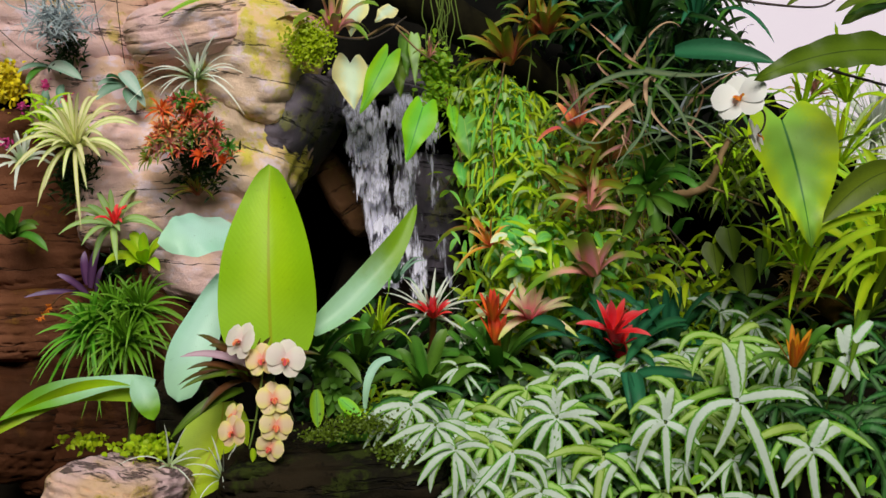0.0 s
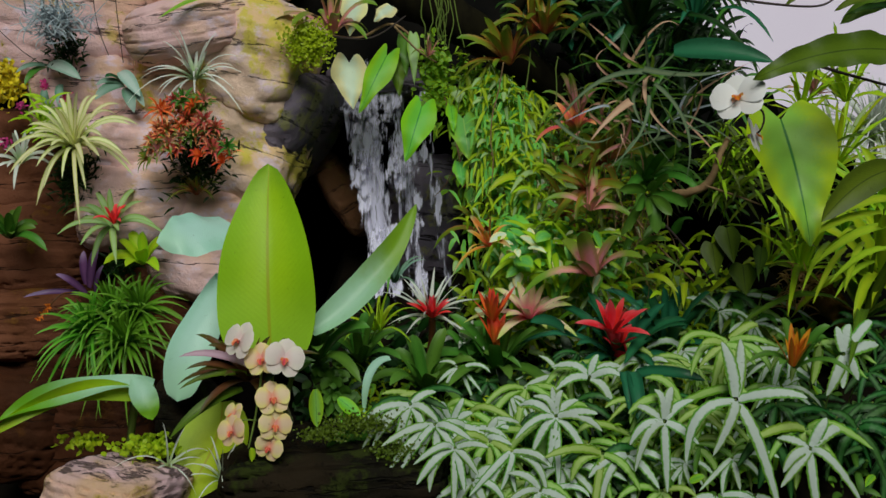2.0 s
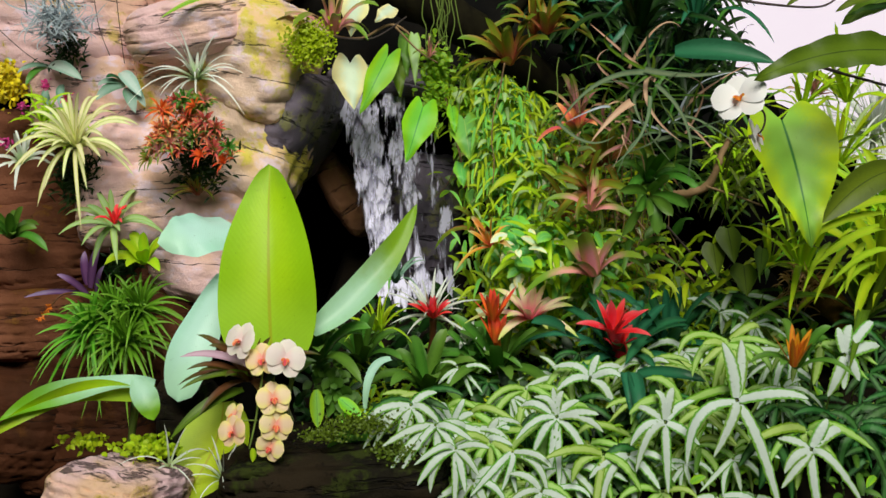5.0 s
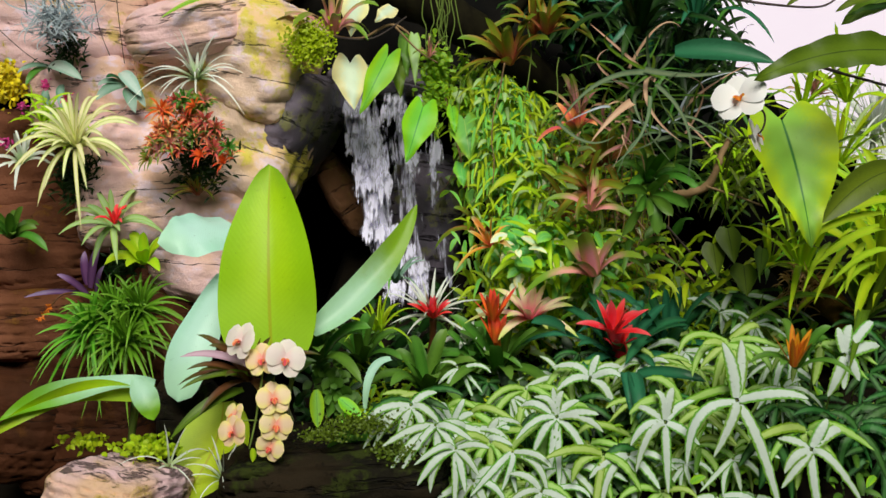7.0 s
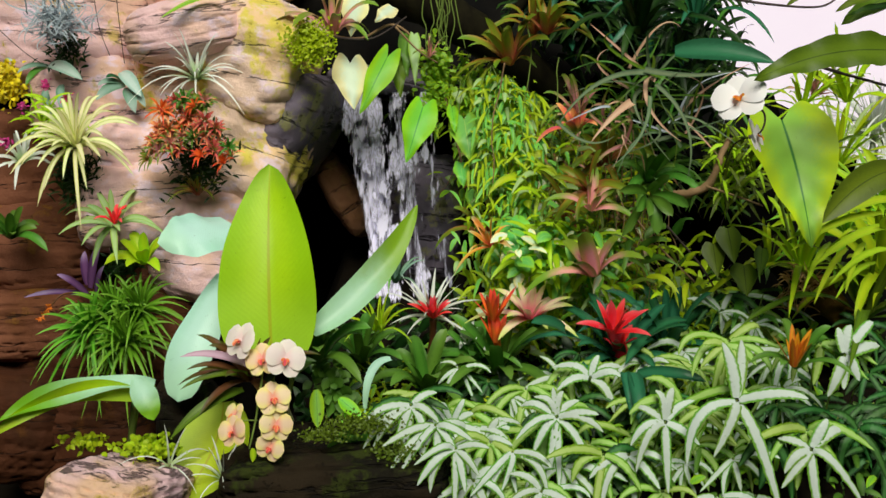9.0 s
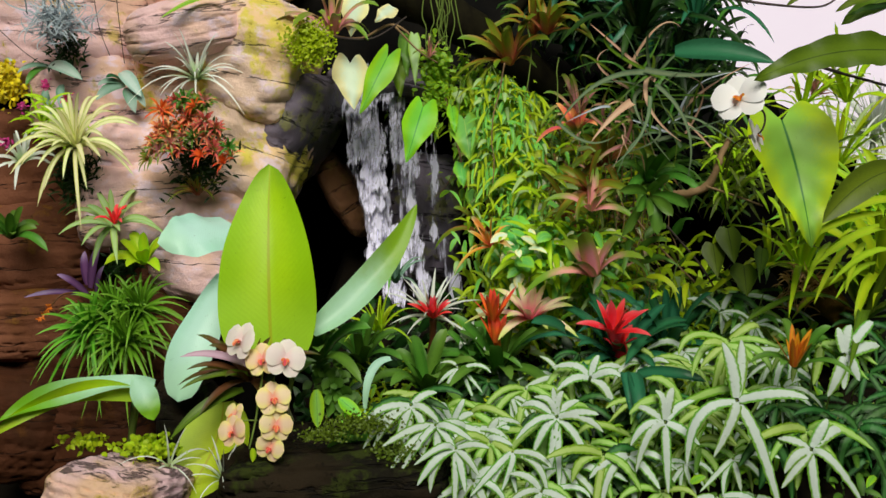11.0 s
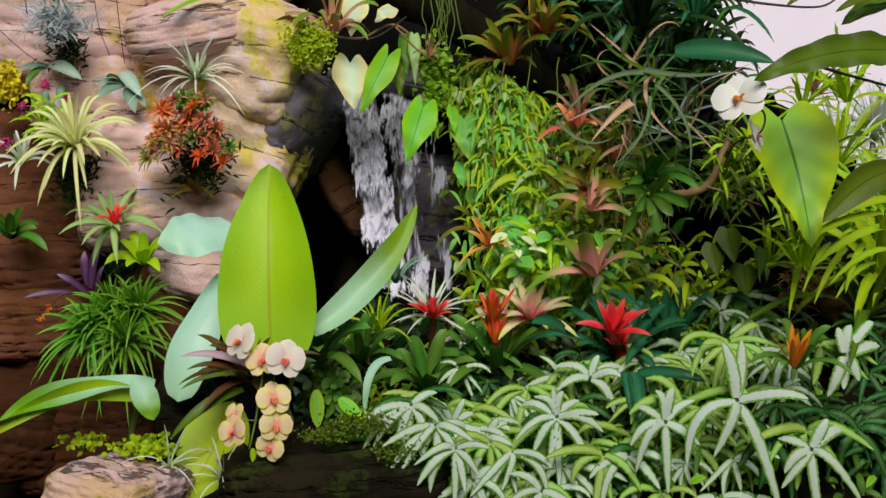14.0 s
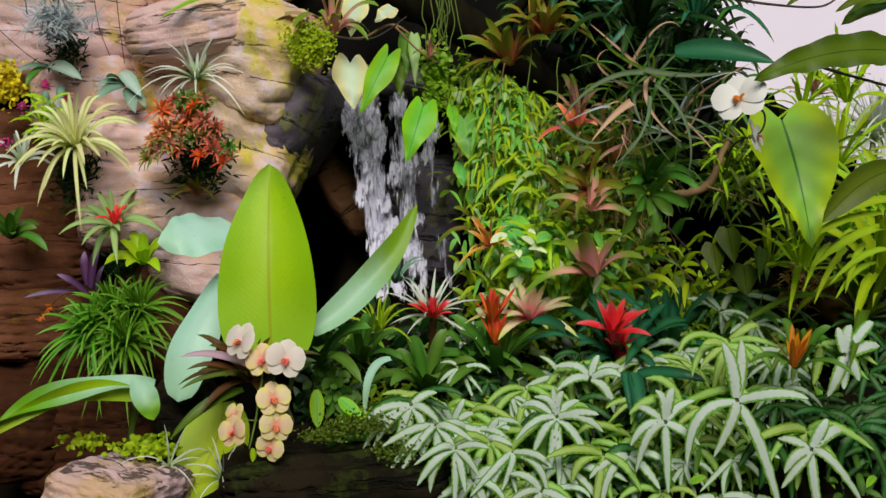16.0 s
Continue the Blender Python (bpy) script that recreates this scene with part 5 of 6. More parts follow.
def on_bank(x0, z0, x1, z1, wide, out=0.06):
    """Points along a slanting strip of the bank, standing off it a little."""
    def fn(r):
        x, z = 0.65, 1.32
        while ((x - 0.67) / 0.14) ** 2 + ((z - 1.32) / 0.125) ** 2 < 1:  # the dark hole under the trunk stays bare
            t, s = r.random(), r.gauss(0, 0.5)
            x, z = x0 + (x1 - x0) * t + s * wide, z0 + (z1 - z0) * t + r.gauss(0, 0.3) * wide
        return (x, min(3.1, bank_surface(x, z)) - out * r.uniform(0.2, 2.2), z)
    return fn


scatter("vine_curtain", "curtain of bright green hanging vine leaves", "climber", BRIGHT, 900, on_bank(0.09, 1.78, 0.25, 1.12, 0.1), 0.05, 0.02, 80, spread=120, low=-85, high=-20)
scatter("vine_curtain", "mint green overlapping leaves hanging over the bank", "climber", MINT, 800, on_bank(0.13, 1.72, 0.26, 1.2, 0.06, 0.1), 0.055, 0.013, 180, spread=150, low=-88, high=0)
scatter("vine_curtain", "lime green trailing leaves over the bank", "climber", LIME, 1700, on_bank(0.1, 1.8, 0.5, 1.12, 0.17), 0.055, 0.013, 81, spread=140)
scatter("vine_curtain", "pale heart-shaped leaves in the vine curtain", "climber", PALE_GREEN, 130, on_bank(0.12, 1.7, 0.42, 1.1, 0.12, 0.1), 0.055, 0.042, 88, shape="heart", low=-80, high=-30, spread=120)
scatter("vine_curtain", "hanging lime strap leaves below the ledge", "climber", LIME, 150, on_bank(0.1, 1.78, 0.34, 1.62, 0.05, 0.1), 0.1, 0.013, 79, shape="strap", low=-88, high=-60)
scatter("bank_foliage", "mixed olive foliage on the dark bank", "foliage", OLIVE, 900, on_bank(0.25, 1.6, 0.72, 1.12, 0.18, 0.09), 0.07, 0.014, 82)
scatter("bank_foliage", "mid-green foliage on the dark bank", "foliage", GREEN, 520, on_bank(0.3, 1.72, 0.75, 1.3, 0.2, 0.1), 0.08, 0.014, 83)
scatter("bank_foliage", "dry tan leaves caught on the bank", "foliage", TAN, 160, on_bank(0.25, 1.65, 0.6, 1.2, 0.18, 0.1), 0.07, 0.01, 89)
scatter("bank_foliage", "orange and copper ageing leaves on the bank", "foliage", COPPER, 260, on_bank(0.2, 1.6, 0.6, 1.2, 0.18, 0.11), 0.07, 0.013, 77)
# highlights of the bank, made with paler lime leaves
scatter("bank_foliage", "yellow-lime leaves put in as highlights on the bank", "foliage", LIME, 420, on_bank(0.22, 1.62, 0.65, 1.2, 0.16, 0.12), 0.06, 0.012, 76)
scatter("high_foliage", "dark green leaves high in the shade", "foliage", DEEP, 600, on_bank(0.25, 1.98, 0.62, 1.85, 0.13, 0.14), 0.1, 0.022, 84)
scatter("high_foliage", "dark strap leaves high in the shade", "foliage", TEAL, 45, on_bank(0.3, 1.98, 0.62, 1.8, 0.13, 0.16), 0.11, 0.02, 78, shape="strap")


def shade_edge(r):
    z = r.uniform(1.66, 1.99)
    return (r.uniform(0.52, 0.70) + 0.1 * (1.99 - z), 2.66 + r.uniform(-0.12, 0.1), z)


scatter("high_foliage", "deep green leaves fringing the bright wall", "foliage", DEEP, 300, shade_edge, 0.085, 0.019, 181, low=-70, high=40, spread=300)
scatter("high_foliage", "mid-green leaves fringing the bright wall", "foliage", GREEN, 70, shade_edge, 0.08, 0.013, 182, low=-70, high=40, spread=300)
scatter("bank_foliage", "pale mint broad leaves in the thick of the bank", "foliage", MINT, 120, on_bank(0.2, 1.6, 0.5, 1.16, 0.12, 0.12), 0.05, 0.026, 183, shape="oval")
scatter("bank_foliage", "pale cream-green leaves in the thick of the bank", "foliage", VARIEG, 70, on_bank(0.2, 1.55, 0.6, 1.14, 0.14, 0.12), 0.04, 0.02, 184, shape="oval")
scatter("bank_foliage", "pink-flushed ageing leaves on the bank", "foliage", PINKISH, 110, on_bank(0.25, 1.6, 0.6, 1.18, 0.14, 0.13), 0.06, 0.014, 185)


def litter(name, label, category, mat, n, fn, length, radius, seed):
    """Dry threads and roots hanging in loose bends, one mass."""
    r = random.Random(seed)
    h = Heap()
    for _ in range(n):
        p = Vector(fn(r))
        pts = [p]
        way = Vector((r.uniform(-0.8, 0.8), r.uniform(-0.3, 0.2), -1)).normalized()
        for _ in range(3):
            way = (way + Vector((r.uniform(-0.6, 0.6), r.uniform(-0.2, 0.2), r.uniform(-0.5, 0.3)))).normalized()
            pts.append(pts[-1] + way * (length * r.uniform(0.2, 0.45)))
        h.add(tube(pts, radius * r.uniform(0.6, 1.3), 4, 0.5))
    return tagged(h.put(name, mat), label, category, "", "stuff")


litter("root_threads", "tan dry roots and threads hanging over the bank", "roots", TWIG, 150, on_bank(0.22, 1.62, 0.62, 1.2, 0.15, 0.13), 0.11, 0.0014, 186)
litter("root_threads", "dark dry stems tangled in the bank", "roots", DARK_TWIG, 90, on_bank(0.3, 1.7, 0.7, 1.25, 0.18, 0.13), 0.12, 0.0014, 187)
litter("root_threads", "yellow-green thin runners in the vine curtain", "roots", STEM, 70, on_bank(0.1, 1.8, 0.3, 1.25, 0.1, 0.13), 0.16, 0.0013, 188)


def front_curtain(r):
    """The lit face of the vine curtain: a hanging sheet that widens towards its foot."""
    t = r.random()
    return (0.13 + 0.05 * t + (0.05 + 0.12 * t) * r.gauss(0.15, 0.5), 2.6 - 0.12 * t + r.uniform(-0.04, 0.04), 1.74 - 0.52 * t)


scatter("vine_curtain", "fresh lime leaves on the lit face of the curtain", "climber", LIME, 420, front_curtain, 0.055, 0.011, 191, low=-88, high=10, spread=170)
scatter("vine_curtain", "fresh mint leaves on the lit face of the curtain", "climber", MINT, 330, front_curtain, 0.05, 0.014, 192, low=-88, high=-10, spread=150)
scatter("vine_curtain", "pale soft leaves on the lit face of the curtain", "climber", PALE_GREEN, 110, front_curtain, 0.04, 0.016, 193, low=-88, high=0, spread=170)
litter("vine_runners", "thin lime runners looping down the curtain", "climber", STEM, 60, front_curtain, 0.12, 0.0012, 194)


def behind_arrow(r):
    return (r.uniform(0.6, 0.68), 2.36 + r.uniform(-0.06, 0.06), r.uniform(1.45, 1.57))


scatter("bank_foliage", "olive and lime leaves behind the arrowhead leaf", "foliage", LIME, 90, behind_arrow, 0.06, 0.012, 195, low=-70, high=60, spread=300)
scatter("bank_foliage", "olive leaves behind the arrowhead leaf", "foliage", OLIVE, 130, behind_arrow, 0.065, 0.014, 196, low=-70, high=60, spread=300)


def foot_of_bank(r):
    return (r.uniform(0.14, 0.37), 2.42 + r.uniform(-0.05, 0.06), r.uniform(1.25, 1.38))


scatter("bank_foliage", "pale mint broad leaves at the foot of the bank", "foliage", MINT, 60, foot_of_bank, 0.05, 0.026, 197, shape="oval", low=-80, high=20)
scatter("bank_foliage", "cream-green broad leaves at the foot of the bank", "foliage", VARIEG, 44, foot_of_bank, 0.045, 0.022, 198, shape="oval", low=-80, high=20)
scatter("bank_foliage", "lime strap leaves at the foot of the bank", "foliage", LIME, 80, foot_of_bank, 0.085, 0.013, 199, shape="strap", low=-70, high=40, spread=300)


def behind_flowers(r):
    return (r.uniform(0.1, 0.42), 2.5 + r.uniform(-0.04, 0.06), r.uniform(1.1, 1.25))


scatter("bank_foliage", "cream-green leaves behind the flowering bromeliads", "foliage", VARIEG, 60, behind_flowers, 0.05, 0.024, 200, shape="oval", low=-60, high=40)
scatter("bank_foliage", "lime leaves behind the flowering bromeliads", "foliage", LIME, 120, behind_flowers, 0.06, 0.016, 201, low=-60, high=50, spread=300)


def on_bed(x0, x1, y0, y1, lift=0.06):
    def fn(r):
        x, y = r.uniform(x0, x1), r.uniform(y0, y1)
        return (x, y, bed_height(x, y) + r.uniform(0, lift))
    return fn


scatter("ground_cover", "small bright leaves carpeting the bed", "foliage", BRIGHT, 380, on_bed(-0.3, 1.0, 1.95, 2.7, 0.08), 0.04, 0.02, 85, low=-20, high=60, spread=360)
scatter("ground_cover", "small green leaves carpeting the bed", "foliage", GREEN, 700, on_bed(-0.3, 1.2, 1.95, 2.8, 0.1), 0.045, 0.018, 86, low=-20, high=60, spread=360)
# near-black leaves that make the shaded gaps in the bed
scatter("ground_cover", "shade-dark trailing leaves filling gaps between the bromeliads", "foliage", DEEP, 500, on_bed(-0.35, 0.5, 2.1, 2.8, 0.12), 0.05, 0.022, 87, low=-20, high=60, spread=360, shape="oval")
scatter("ground_cover", "fine lime clubmoss between the bromeliads", "foliage", LIME, 900, on_bed(-0.2, 0.55, 2.05, 2.5, 0.11), 0.022, 0.008, 189, low=-20, high=60, spread=360)
scatter("ground_cover", "fine green clubmoss between the bromeliads", "foliage", BRIGHT, 900, on_bed(-0.25, 0.6, 2.05, 2.55, 0.11), 0.024, 0.009, 190, low=-20, high=60, spread=360)

# far right: ferns against the daylight
for c, n, ln, w, ax, mt, sd in (((0.790, 2.341, 1.288), 18, 0.26, 0.026, (0, -0.3, 1), LIME, 90), ((0.907, 2.284, 1.195), 16, 0.3, 0.034, (0.2, -0.3, 1), OLIVE, 91),
                                ((1.066, 2.908, 1.513), 26, 0.28, 0.02, (0, -0.3, 1), LIME, 92), ((1.133, 2.799, 1.395), 24, 0.28, 0.018, (0, -0.3, 1), BRIGHT, 93)):
    p = thing("strap_fern", c, "strap-leaved fern with yellow-green arching fronds", "fern", "strap ferns")
    rosette(p, "frond", mt, c, n, ln, w, ax, low=-10, high=80, seed=sd, curve=0.2, sag=0.2, shape="lance", wave=0.002)
tuft("pale_shrub", (1.447, 3.617, 1.611), "pale shrub of thin whitish green leaves", "shrub", WHITISH, 160, 0.3, 0.012, (0, -0.6, 0.8), 94, group="pale shrubs")
tuft("pale_shrub", (1.340, 3.394, 1.300), "pale shrub of thin whitish green leaves", "shrub", WHITISH, 160, 0.28, 0.012, (0, -0.6, 0.8), 95, group="pale shrubs")


for c, n, ln, w, ax, mt, sd in (((0.840, 2.517, 1.656), 14, 0.16, 0.02, (0, -0.4, 1), LIME, 96), ((0.901, 2.620, 1.690), 10, 0.13, 0.02, (0.2, -0.5, 1), PINKISH, 97),
                                ((0.946, 2.518, 1.670), 12, 0.2, 0.026, (-0.3, -0.4, 1), LIME, 98), ((0.879, 2.704, 1.470), 20, 0.2, 0.022, (-0.2, -0.5, 1), OLIVE, 99),
                                ((0.943, 2.291, 1.292), 14, 0.26, 0.034, (-0.3, -0.5, 0.8), LIME, 101), ((0.730, 2.392, 1.296), 12, 0.13, 0.02, (-0.2, -0.4, 1), LIME, 102)):
    p = thing("strap_fern", c, "yellow-green strap fern against the daylight", "fern", "strap ferns")
    rosette(p, "frond", mt, c, n, ln, w, ax, low=-10, high=80, seed=sd, curve=0.2, sag=0.2, shape="lance", wave=0.002, jitter=0.35)


def far_green(r):
    return (1.0 + r.uniform(-0.25, 0.75), 3.5 + r.uniform(-0.3, 0.4), 1.2 + r.uniform(-0.2, 0.42))


scatter("far_shrubs", "pale green shrubs against the white wall", "shrub", PALE_GREEN, 420, far_green, 0.15, 0.016, 103, low=-30, high=70, spread=360)
scatter("far_shrubs", "whitish grassy shrubs against the white wall", "shrub", WHITISH, 420, far_green, 0.16, 0.01, 104, low=-30, high=70, spread=360)

scatter("ground_cover", "lime leaves under the bank", "foliage", LIME, 420, on_bed(0.05, 0.7, 2.45, 2.85, 0.2), 0.06, 0.02, 105, low=-20, high=60, spread=360)
scatter("ground_cover", "pale cream-edged leaves under the bank", "foliage", PALE_GREEN, 80, on_bed(0.1, 0.6, 2.45, 2.75, 0.2), 0.05, 0.032, 106, low=-20, high=60, spread=360, shape="oval")
for c, n, ln, w, ax, mt, sd in (((1.035, 2.389, 1.258), 12, 0.22, 0.03, (-0.5, -0.2, 1), LIME, 107), ((1.035, 2.396, 1.359), 14, 0.3, 0.036, (-0.5, -0.4, 0.9), LIME, 108),
                                ((0.946, 2.496, 1.353), 18, 0.2, 0.022, (-0.1, -0.5, 0.9), BRIGHT, 109)):
    p = thing("strap_fern", c, "broad yellow-green fronds at the bank's end", "fern", "strap ferns")
    rosette(p, "frond", mt, c, n, ln, w, ax, low=-15, high=75, seed=sd, curve=0.2, sag=0.25, shape="lance", wave=0.002, jitter=0.35)

broad_fern = thing("strap_fern", (0.928, 2.2, 1.312), "broad lime fronds leaning in from the bank's end", "fern", "strap ferns")
for p0, p1, w in (((0.922, 2.2, 1.347), (0.744, 2.05, 1.287), 0.02),
                  ((0.893, 2.2, 1.318), (0.756, 2.05, 1.259), 0.018),
                  ((0.924, 2.2, 1.394), (0.713, 2.05, 1.323), 0.027),
                  ((0.904, 2.2, 1.42), (0.669, 2.05, 1.353), 0.025),
                  ((0.936, 2.2, 1.452), (0.658, 2.05, 1.371), 0.03),
                  ((0.834, 2.2, 1.347), (0.715, 2.05, 1.249), 0.018),
                  ((0.869, 2.2, 1.359), (0.775, 2.05, 1.27), 0.02),
                  ((0.799, 2.2, 1.359), (0.693, 2.05, 1.27), 0.016)):
    leaf(broad_fern, "frond", FROND, p0, p1, w, face=(-0.2, -1, 0.6), arch=(0, 0, 0.018), shape="lance", fold=0.2, seg=14, wave=0.002, waves=5.0)

# loose shrubs of mid-sized leaves on the bank
for c, mt, mt2, n, sd in (((0.265, 2.507, 1.511), LIME, PALE_GREEN, 14, 401), ((0.357, 2.450, 1.408), OLIVE, COPPER, 14, 403), ((0.455, 2.416, 1.358), GREEN, LIME, 14, 404),
                          ((0.515, 2.389, 1.258), LIME, OLIVE, 14, 408),
                          ((0.344, 2.436, 1.214), BRIGHT, PALE_GREEN, 12, 409), ((0.690, 2.334, 1.189), OLIVE, GREEN, 12, 410)):
    p = thing("bank_shrub", c, "small shrub of soft pointed leaves on the bank", "shrub", "bank shrubs")
    r = random.Random(sd)
    for k in range(n):
        o = Vector(c) + Vector((r.gauss(0, 0.05), r.uniform(-0.03, 0.03), r.gauss(0, 0.05)))
        d = Vector((r.uniform(-1, 1), r.uniform(-0.9, -0.1), r.uniform(-0.9, 0.5))).normalized()
        ln = r.uniform(0.045, 0.1)
        leaf(p, "leaf", mt if r.random() < 0.6 else mt2, o, o + d * ln, ln * r.uniform(0.14, 0.32), face=(r.uniform(-0.4, 0.4), -0.9, 0.6), arch=(0, 0, ln * 0.2), shape=r.choice(("lance", "lance", "heart", "strap")), fold=r.uniform(-0.3, 0.3), seg=8, wave=0.001)
    stem(p, "stem", STEM, [Vector(c) + Vector((0, 0.04, -0.08)), Vector(c), Vector(c) + Vector((0.01, -0.01, 0.05))], 0.002)

teal_strap = thing("strap_leaf_plant", (0.409, 2.216, 1.079), "glossy teal strap leaves among the ferns", "plant")
for p0, p1, w in (((0.400, 2.177, 1.090), (0.527, 2.116, 1.086), 0.026), ((0.391, 2.177, 1.093), (0.392, 2.091, 1.005), 0.032), ((0.373, 2.177, 1.093), (0.378, 2.112, 1.019), 0.024), ((0.262, 2.282, 1.165), (0.181, 2.184, 1.195), 0.03)):
    leaf(teal_strap, "leaf", TEAL, p0, p1, w, face=(0, -1, 0.6), arch=(0, -0.01, 0.012), shape="strap", fold=0.25)


# ---- further plants and small things ----
def cluster(name, place, label, category, mat, n, size, leaf_len, leaf_w, seed, shape="oval", group="", part="leaf"):
    """A small bushy mass of leaves or florets, one mesh of leaves on a few stems."""
    p = thing(name, place, label, category, group)
    r = random.Random(seed)
    h = Heap()
    o = Vector(place)
    for _ in range(n):
        c = o + Vector((r.gauss(0, 0.45) * size[0], r.gauss(0, 0.4) * size[1], r.gauss(0, 0.45) * size[2]))
        d = Vector((r.uniform(-1, 1), r.uniform(-1, 0.2), r.uniform(-0.7, 0.9))).normalized()
        ln = leaf_len * r.uniform(0.6, 1.3)
        h.add(blade(c, c + d * ln, leaf_w * r.uniform(0.7, 1.3), face=(r.uniform(-0.6, 0.6), -1, r.uniform(-0.2, 0.9)), arch=(0, 0, ln * 0.12), shape=shape, fold=-0.2, seg=4, across=1))
    tagged(h.put(part, mat, p, place), kind="stuff")
    for k in range(3):
        stem(p, "stem", STEM, [o + Vector(((k - 1) * size[0] * 0.4, 0.02, -size[2] * 0.7)), o + Vector(((k - 1) * size[0] * 0.2, 0.01, 0)), o + Vector(((k - 1) * size[0] * 0.5, 0, size[2] * 0.5))], 0.0016)
    return p


cluster("yellow_bush", (-1.107, 2.722, 1.726), "yellow flowering bushy plant on the ledge", "plant", YELLOW, 420, (0.05, 0.03, 0.055), 0.015, 0.012, 201)
for c, n, sd in (((-0.989, 2.682, 1.720), 26, 202), ((-0.939, 2.679, 1.683), 16, 203), ((-1.046, 2.678, 1.666), 18, 204), ((-1.071, 2.632, 1.574), 40, 205)):
    cluster("pink_flower", c, "small magenta flower head on the rock", "flower", MAGENTA, n, (0.013, 0.01, 0.012), 0.012, 0.006, sd, group="pink flowers", part="flower_head")
cluster("clump_of_leaves", (-0.975, 2.676, 1.631), "pale green clump of short strappy leaves", "plant", LIME, 70, (0.06, 0.03, 0.05), 0.06, 0.01, 206, "lance")
cluster("moss_patch", (-0.329, 2.669, 1.821), "bright lime moss and small fern on the rock", "moss", LIME, 1800, (0.055, 0.025, 0.055), 0.009, 0.006, 207, group="moss patches")
cluster("moss_patch", (-0.020, 2.784, 1.745), "bright green moss hanging from the ledge", "moss", BRIGHT, 420, (0.035, 0.03, 0.09), 0.016, 0.012, 208, group="moss patches")
cluster("moss_patch", (-0.563, 2.009, 0.980), "lime creeping leaves beside the boulder", "moss", LIME, 260, (0.06, 0.03, 0.02), 0.012, 0.01, 209, group="moss patches")
cluster("moss_patch", (-0.690, 2.029, 0.986), "lime creeping leaves on the boulder's edge", "moss", LIME, 90, (0.045, 0.03, 0.014), 0.012, 0.01, 210, group="moss patches")
cluster("moss_patch", (-0.143, 2.150, 0.993), "lime fern moss beside the boulder", "moss", LIME, 200, (0.035, 0.03, 0.025), 0.014, 0.008, 211, group="moss patches")
cluster("moss_patch", (-0.711, 2.807, 1.791), "moss and lichen in a rock joint", "moss", LIME, 120, (0.06, 0.03, 0.02), 0.014, 0.008, 212, group="moss patches")
# dark leaves put in for the shaded gaps under the rosettes
cluster("dark_undergrowth", (-0.605, 2.66, 1.535), "shade-dark leaves filling gaps beneath the coral rosettes", "plant", DEEP, 420, (0.08, 0.03, 0.09), 0.03, 0.008, 213, "lance")
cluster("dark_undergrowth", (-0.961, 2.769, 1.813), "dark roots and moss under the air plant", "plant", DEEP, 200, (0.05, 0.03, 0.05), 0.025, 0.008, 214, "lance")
# dark moss, with the shade of the rock holes in its colour
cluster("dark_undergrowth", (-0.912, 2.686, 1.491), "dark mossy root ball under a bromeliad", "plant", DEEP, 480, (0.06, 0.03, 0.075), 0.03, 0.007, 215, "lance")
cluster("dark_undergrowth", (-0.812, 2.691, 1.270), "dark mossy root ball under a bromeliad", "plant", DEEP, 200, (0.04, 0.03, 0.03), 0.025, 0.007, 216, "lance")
cluster("moss_patch", (-0.153, 1.985, 1.03), "olive moss on the dark layered boulder", "moss", OLIVE, 700, (0.07, 0.04, 0.018), 0.006, 0.0045, 221, group="moss patches")
cluster("moss_patch", (-0.221, 1.97, 1.014), "olive moss on the dark layered boulder", "moss", OLIVE, 350, (0.05, 0.04, 0.014), 0.006, 0.0045, 222, group="moss patches")
cluster("moss_patch", (-0.088, 1.955, 0.986), "olive moss on the dark layered boulder", "moss", OLIVE, 300, (0.05, 0.04, 0.02), 0.006, 0.0045, 223, group="moss patches")
for c, sd in (((-0.220, 2.174, 1.046), 217), ((-0.147, 2.047, 0.961), 218), ((-0.186, 2.048, 0.972), 219), ((-0.239, 2.196, 1.083), 220)):
    cluster("creeping_plant", c, "round-leaved green creeper on the mossy boulder", "plant", GREEN, 32, (0.035, 0.02, 0.035), 0.026, 0.02, sd, group="creepers")

# big soft leaves between the bed and the boulder
hang = thing("trailing_plant", (-0.221, 2.135, 1.066), "trailing plant with bright pointed leaves", "plant")
for p0, p1, w in (((-0.251, 2.095, 1.074), (-0.246, 2.070, 1.003), 0.03), ((-0.206, 2.094, 1.057), (-0.160, 2.072, 1.025), 0.028), ((-0.196, 2.102, 1.027), (-0.204, 2.091, 1.005), 0.014)):
    leaf(hang, "leaf", BRIGHT, p0, p1, w, face=(0.1, -1, 0.4), shape="oval", fold=-0.2)
aqua_strap = thing("arching_leaf", (-0.114, 2.278, 1.098), "pale aqua arching strap leaf", "leaf")
leaf(aqua_strap, "leaf", AQUA, (-0.110, 2.238, 1.111), (-0.160, 2.170, 0.998), 0.032, face=(-0.5, -0.9, 0.6), arch=(-0.015, 0, 0.03), shape="lance", fold=0.2, seg=14)
grass = tuft("grass_tuft", (-0.421, 2.014, 0.915), "few thin pale grass blades beside the boulder", "grass", WHITISH, 16, 0.1, 0.005, (0, -0.5, 1), 230, low=0, high=80)
tuft("grass_tuft", (-0.517, 1.986, 0.950), "few thin pale grass blades beside the boulder", "grass", WHITISH, 8, 0.09, 0.005, (0.4, -0.5, 0.7), 231, low=0, high=50)
spike = thing("orange_flower_spike", (-0.926, 2.586, 1.210), "drooping orange flower spike on a purple stem", "flower")
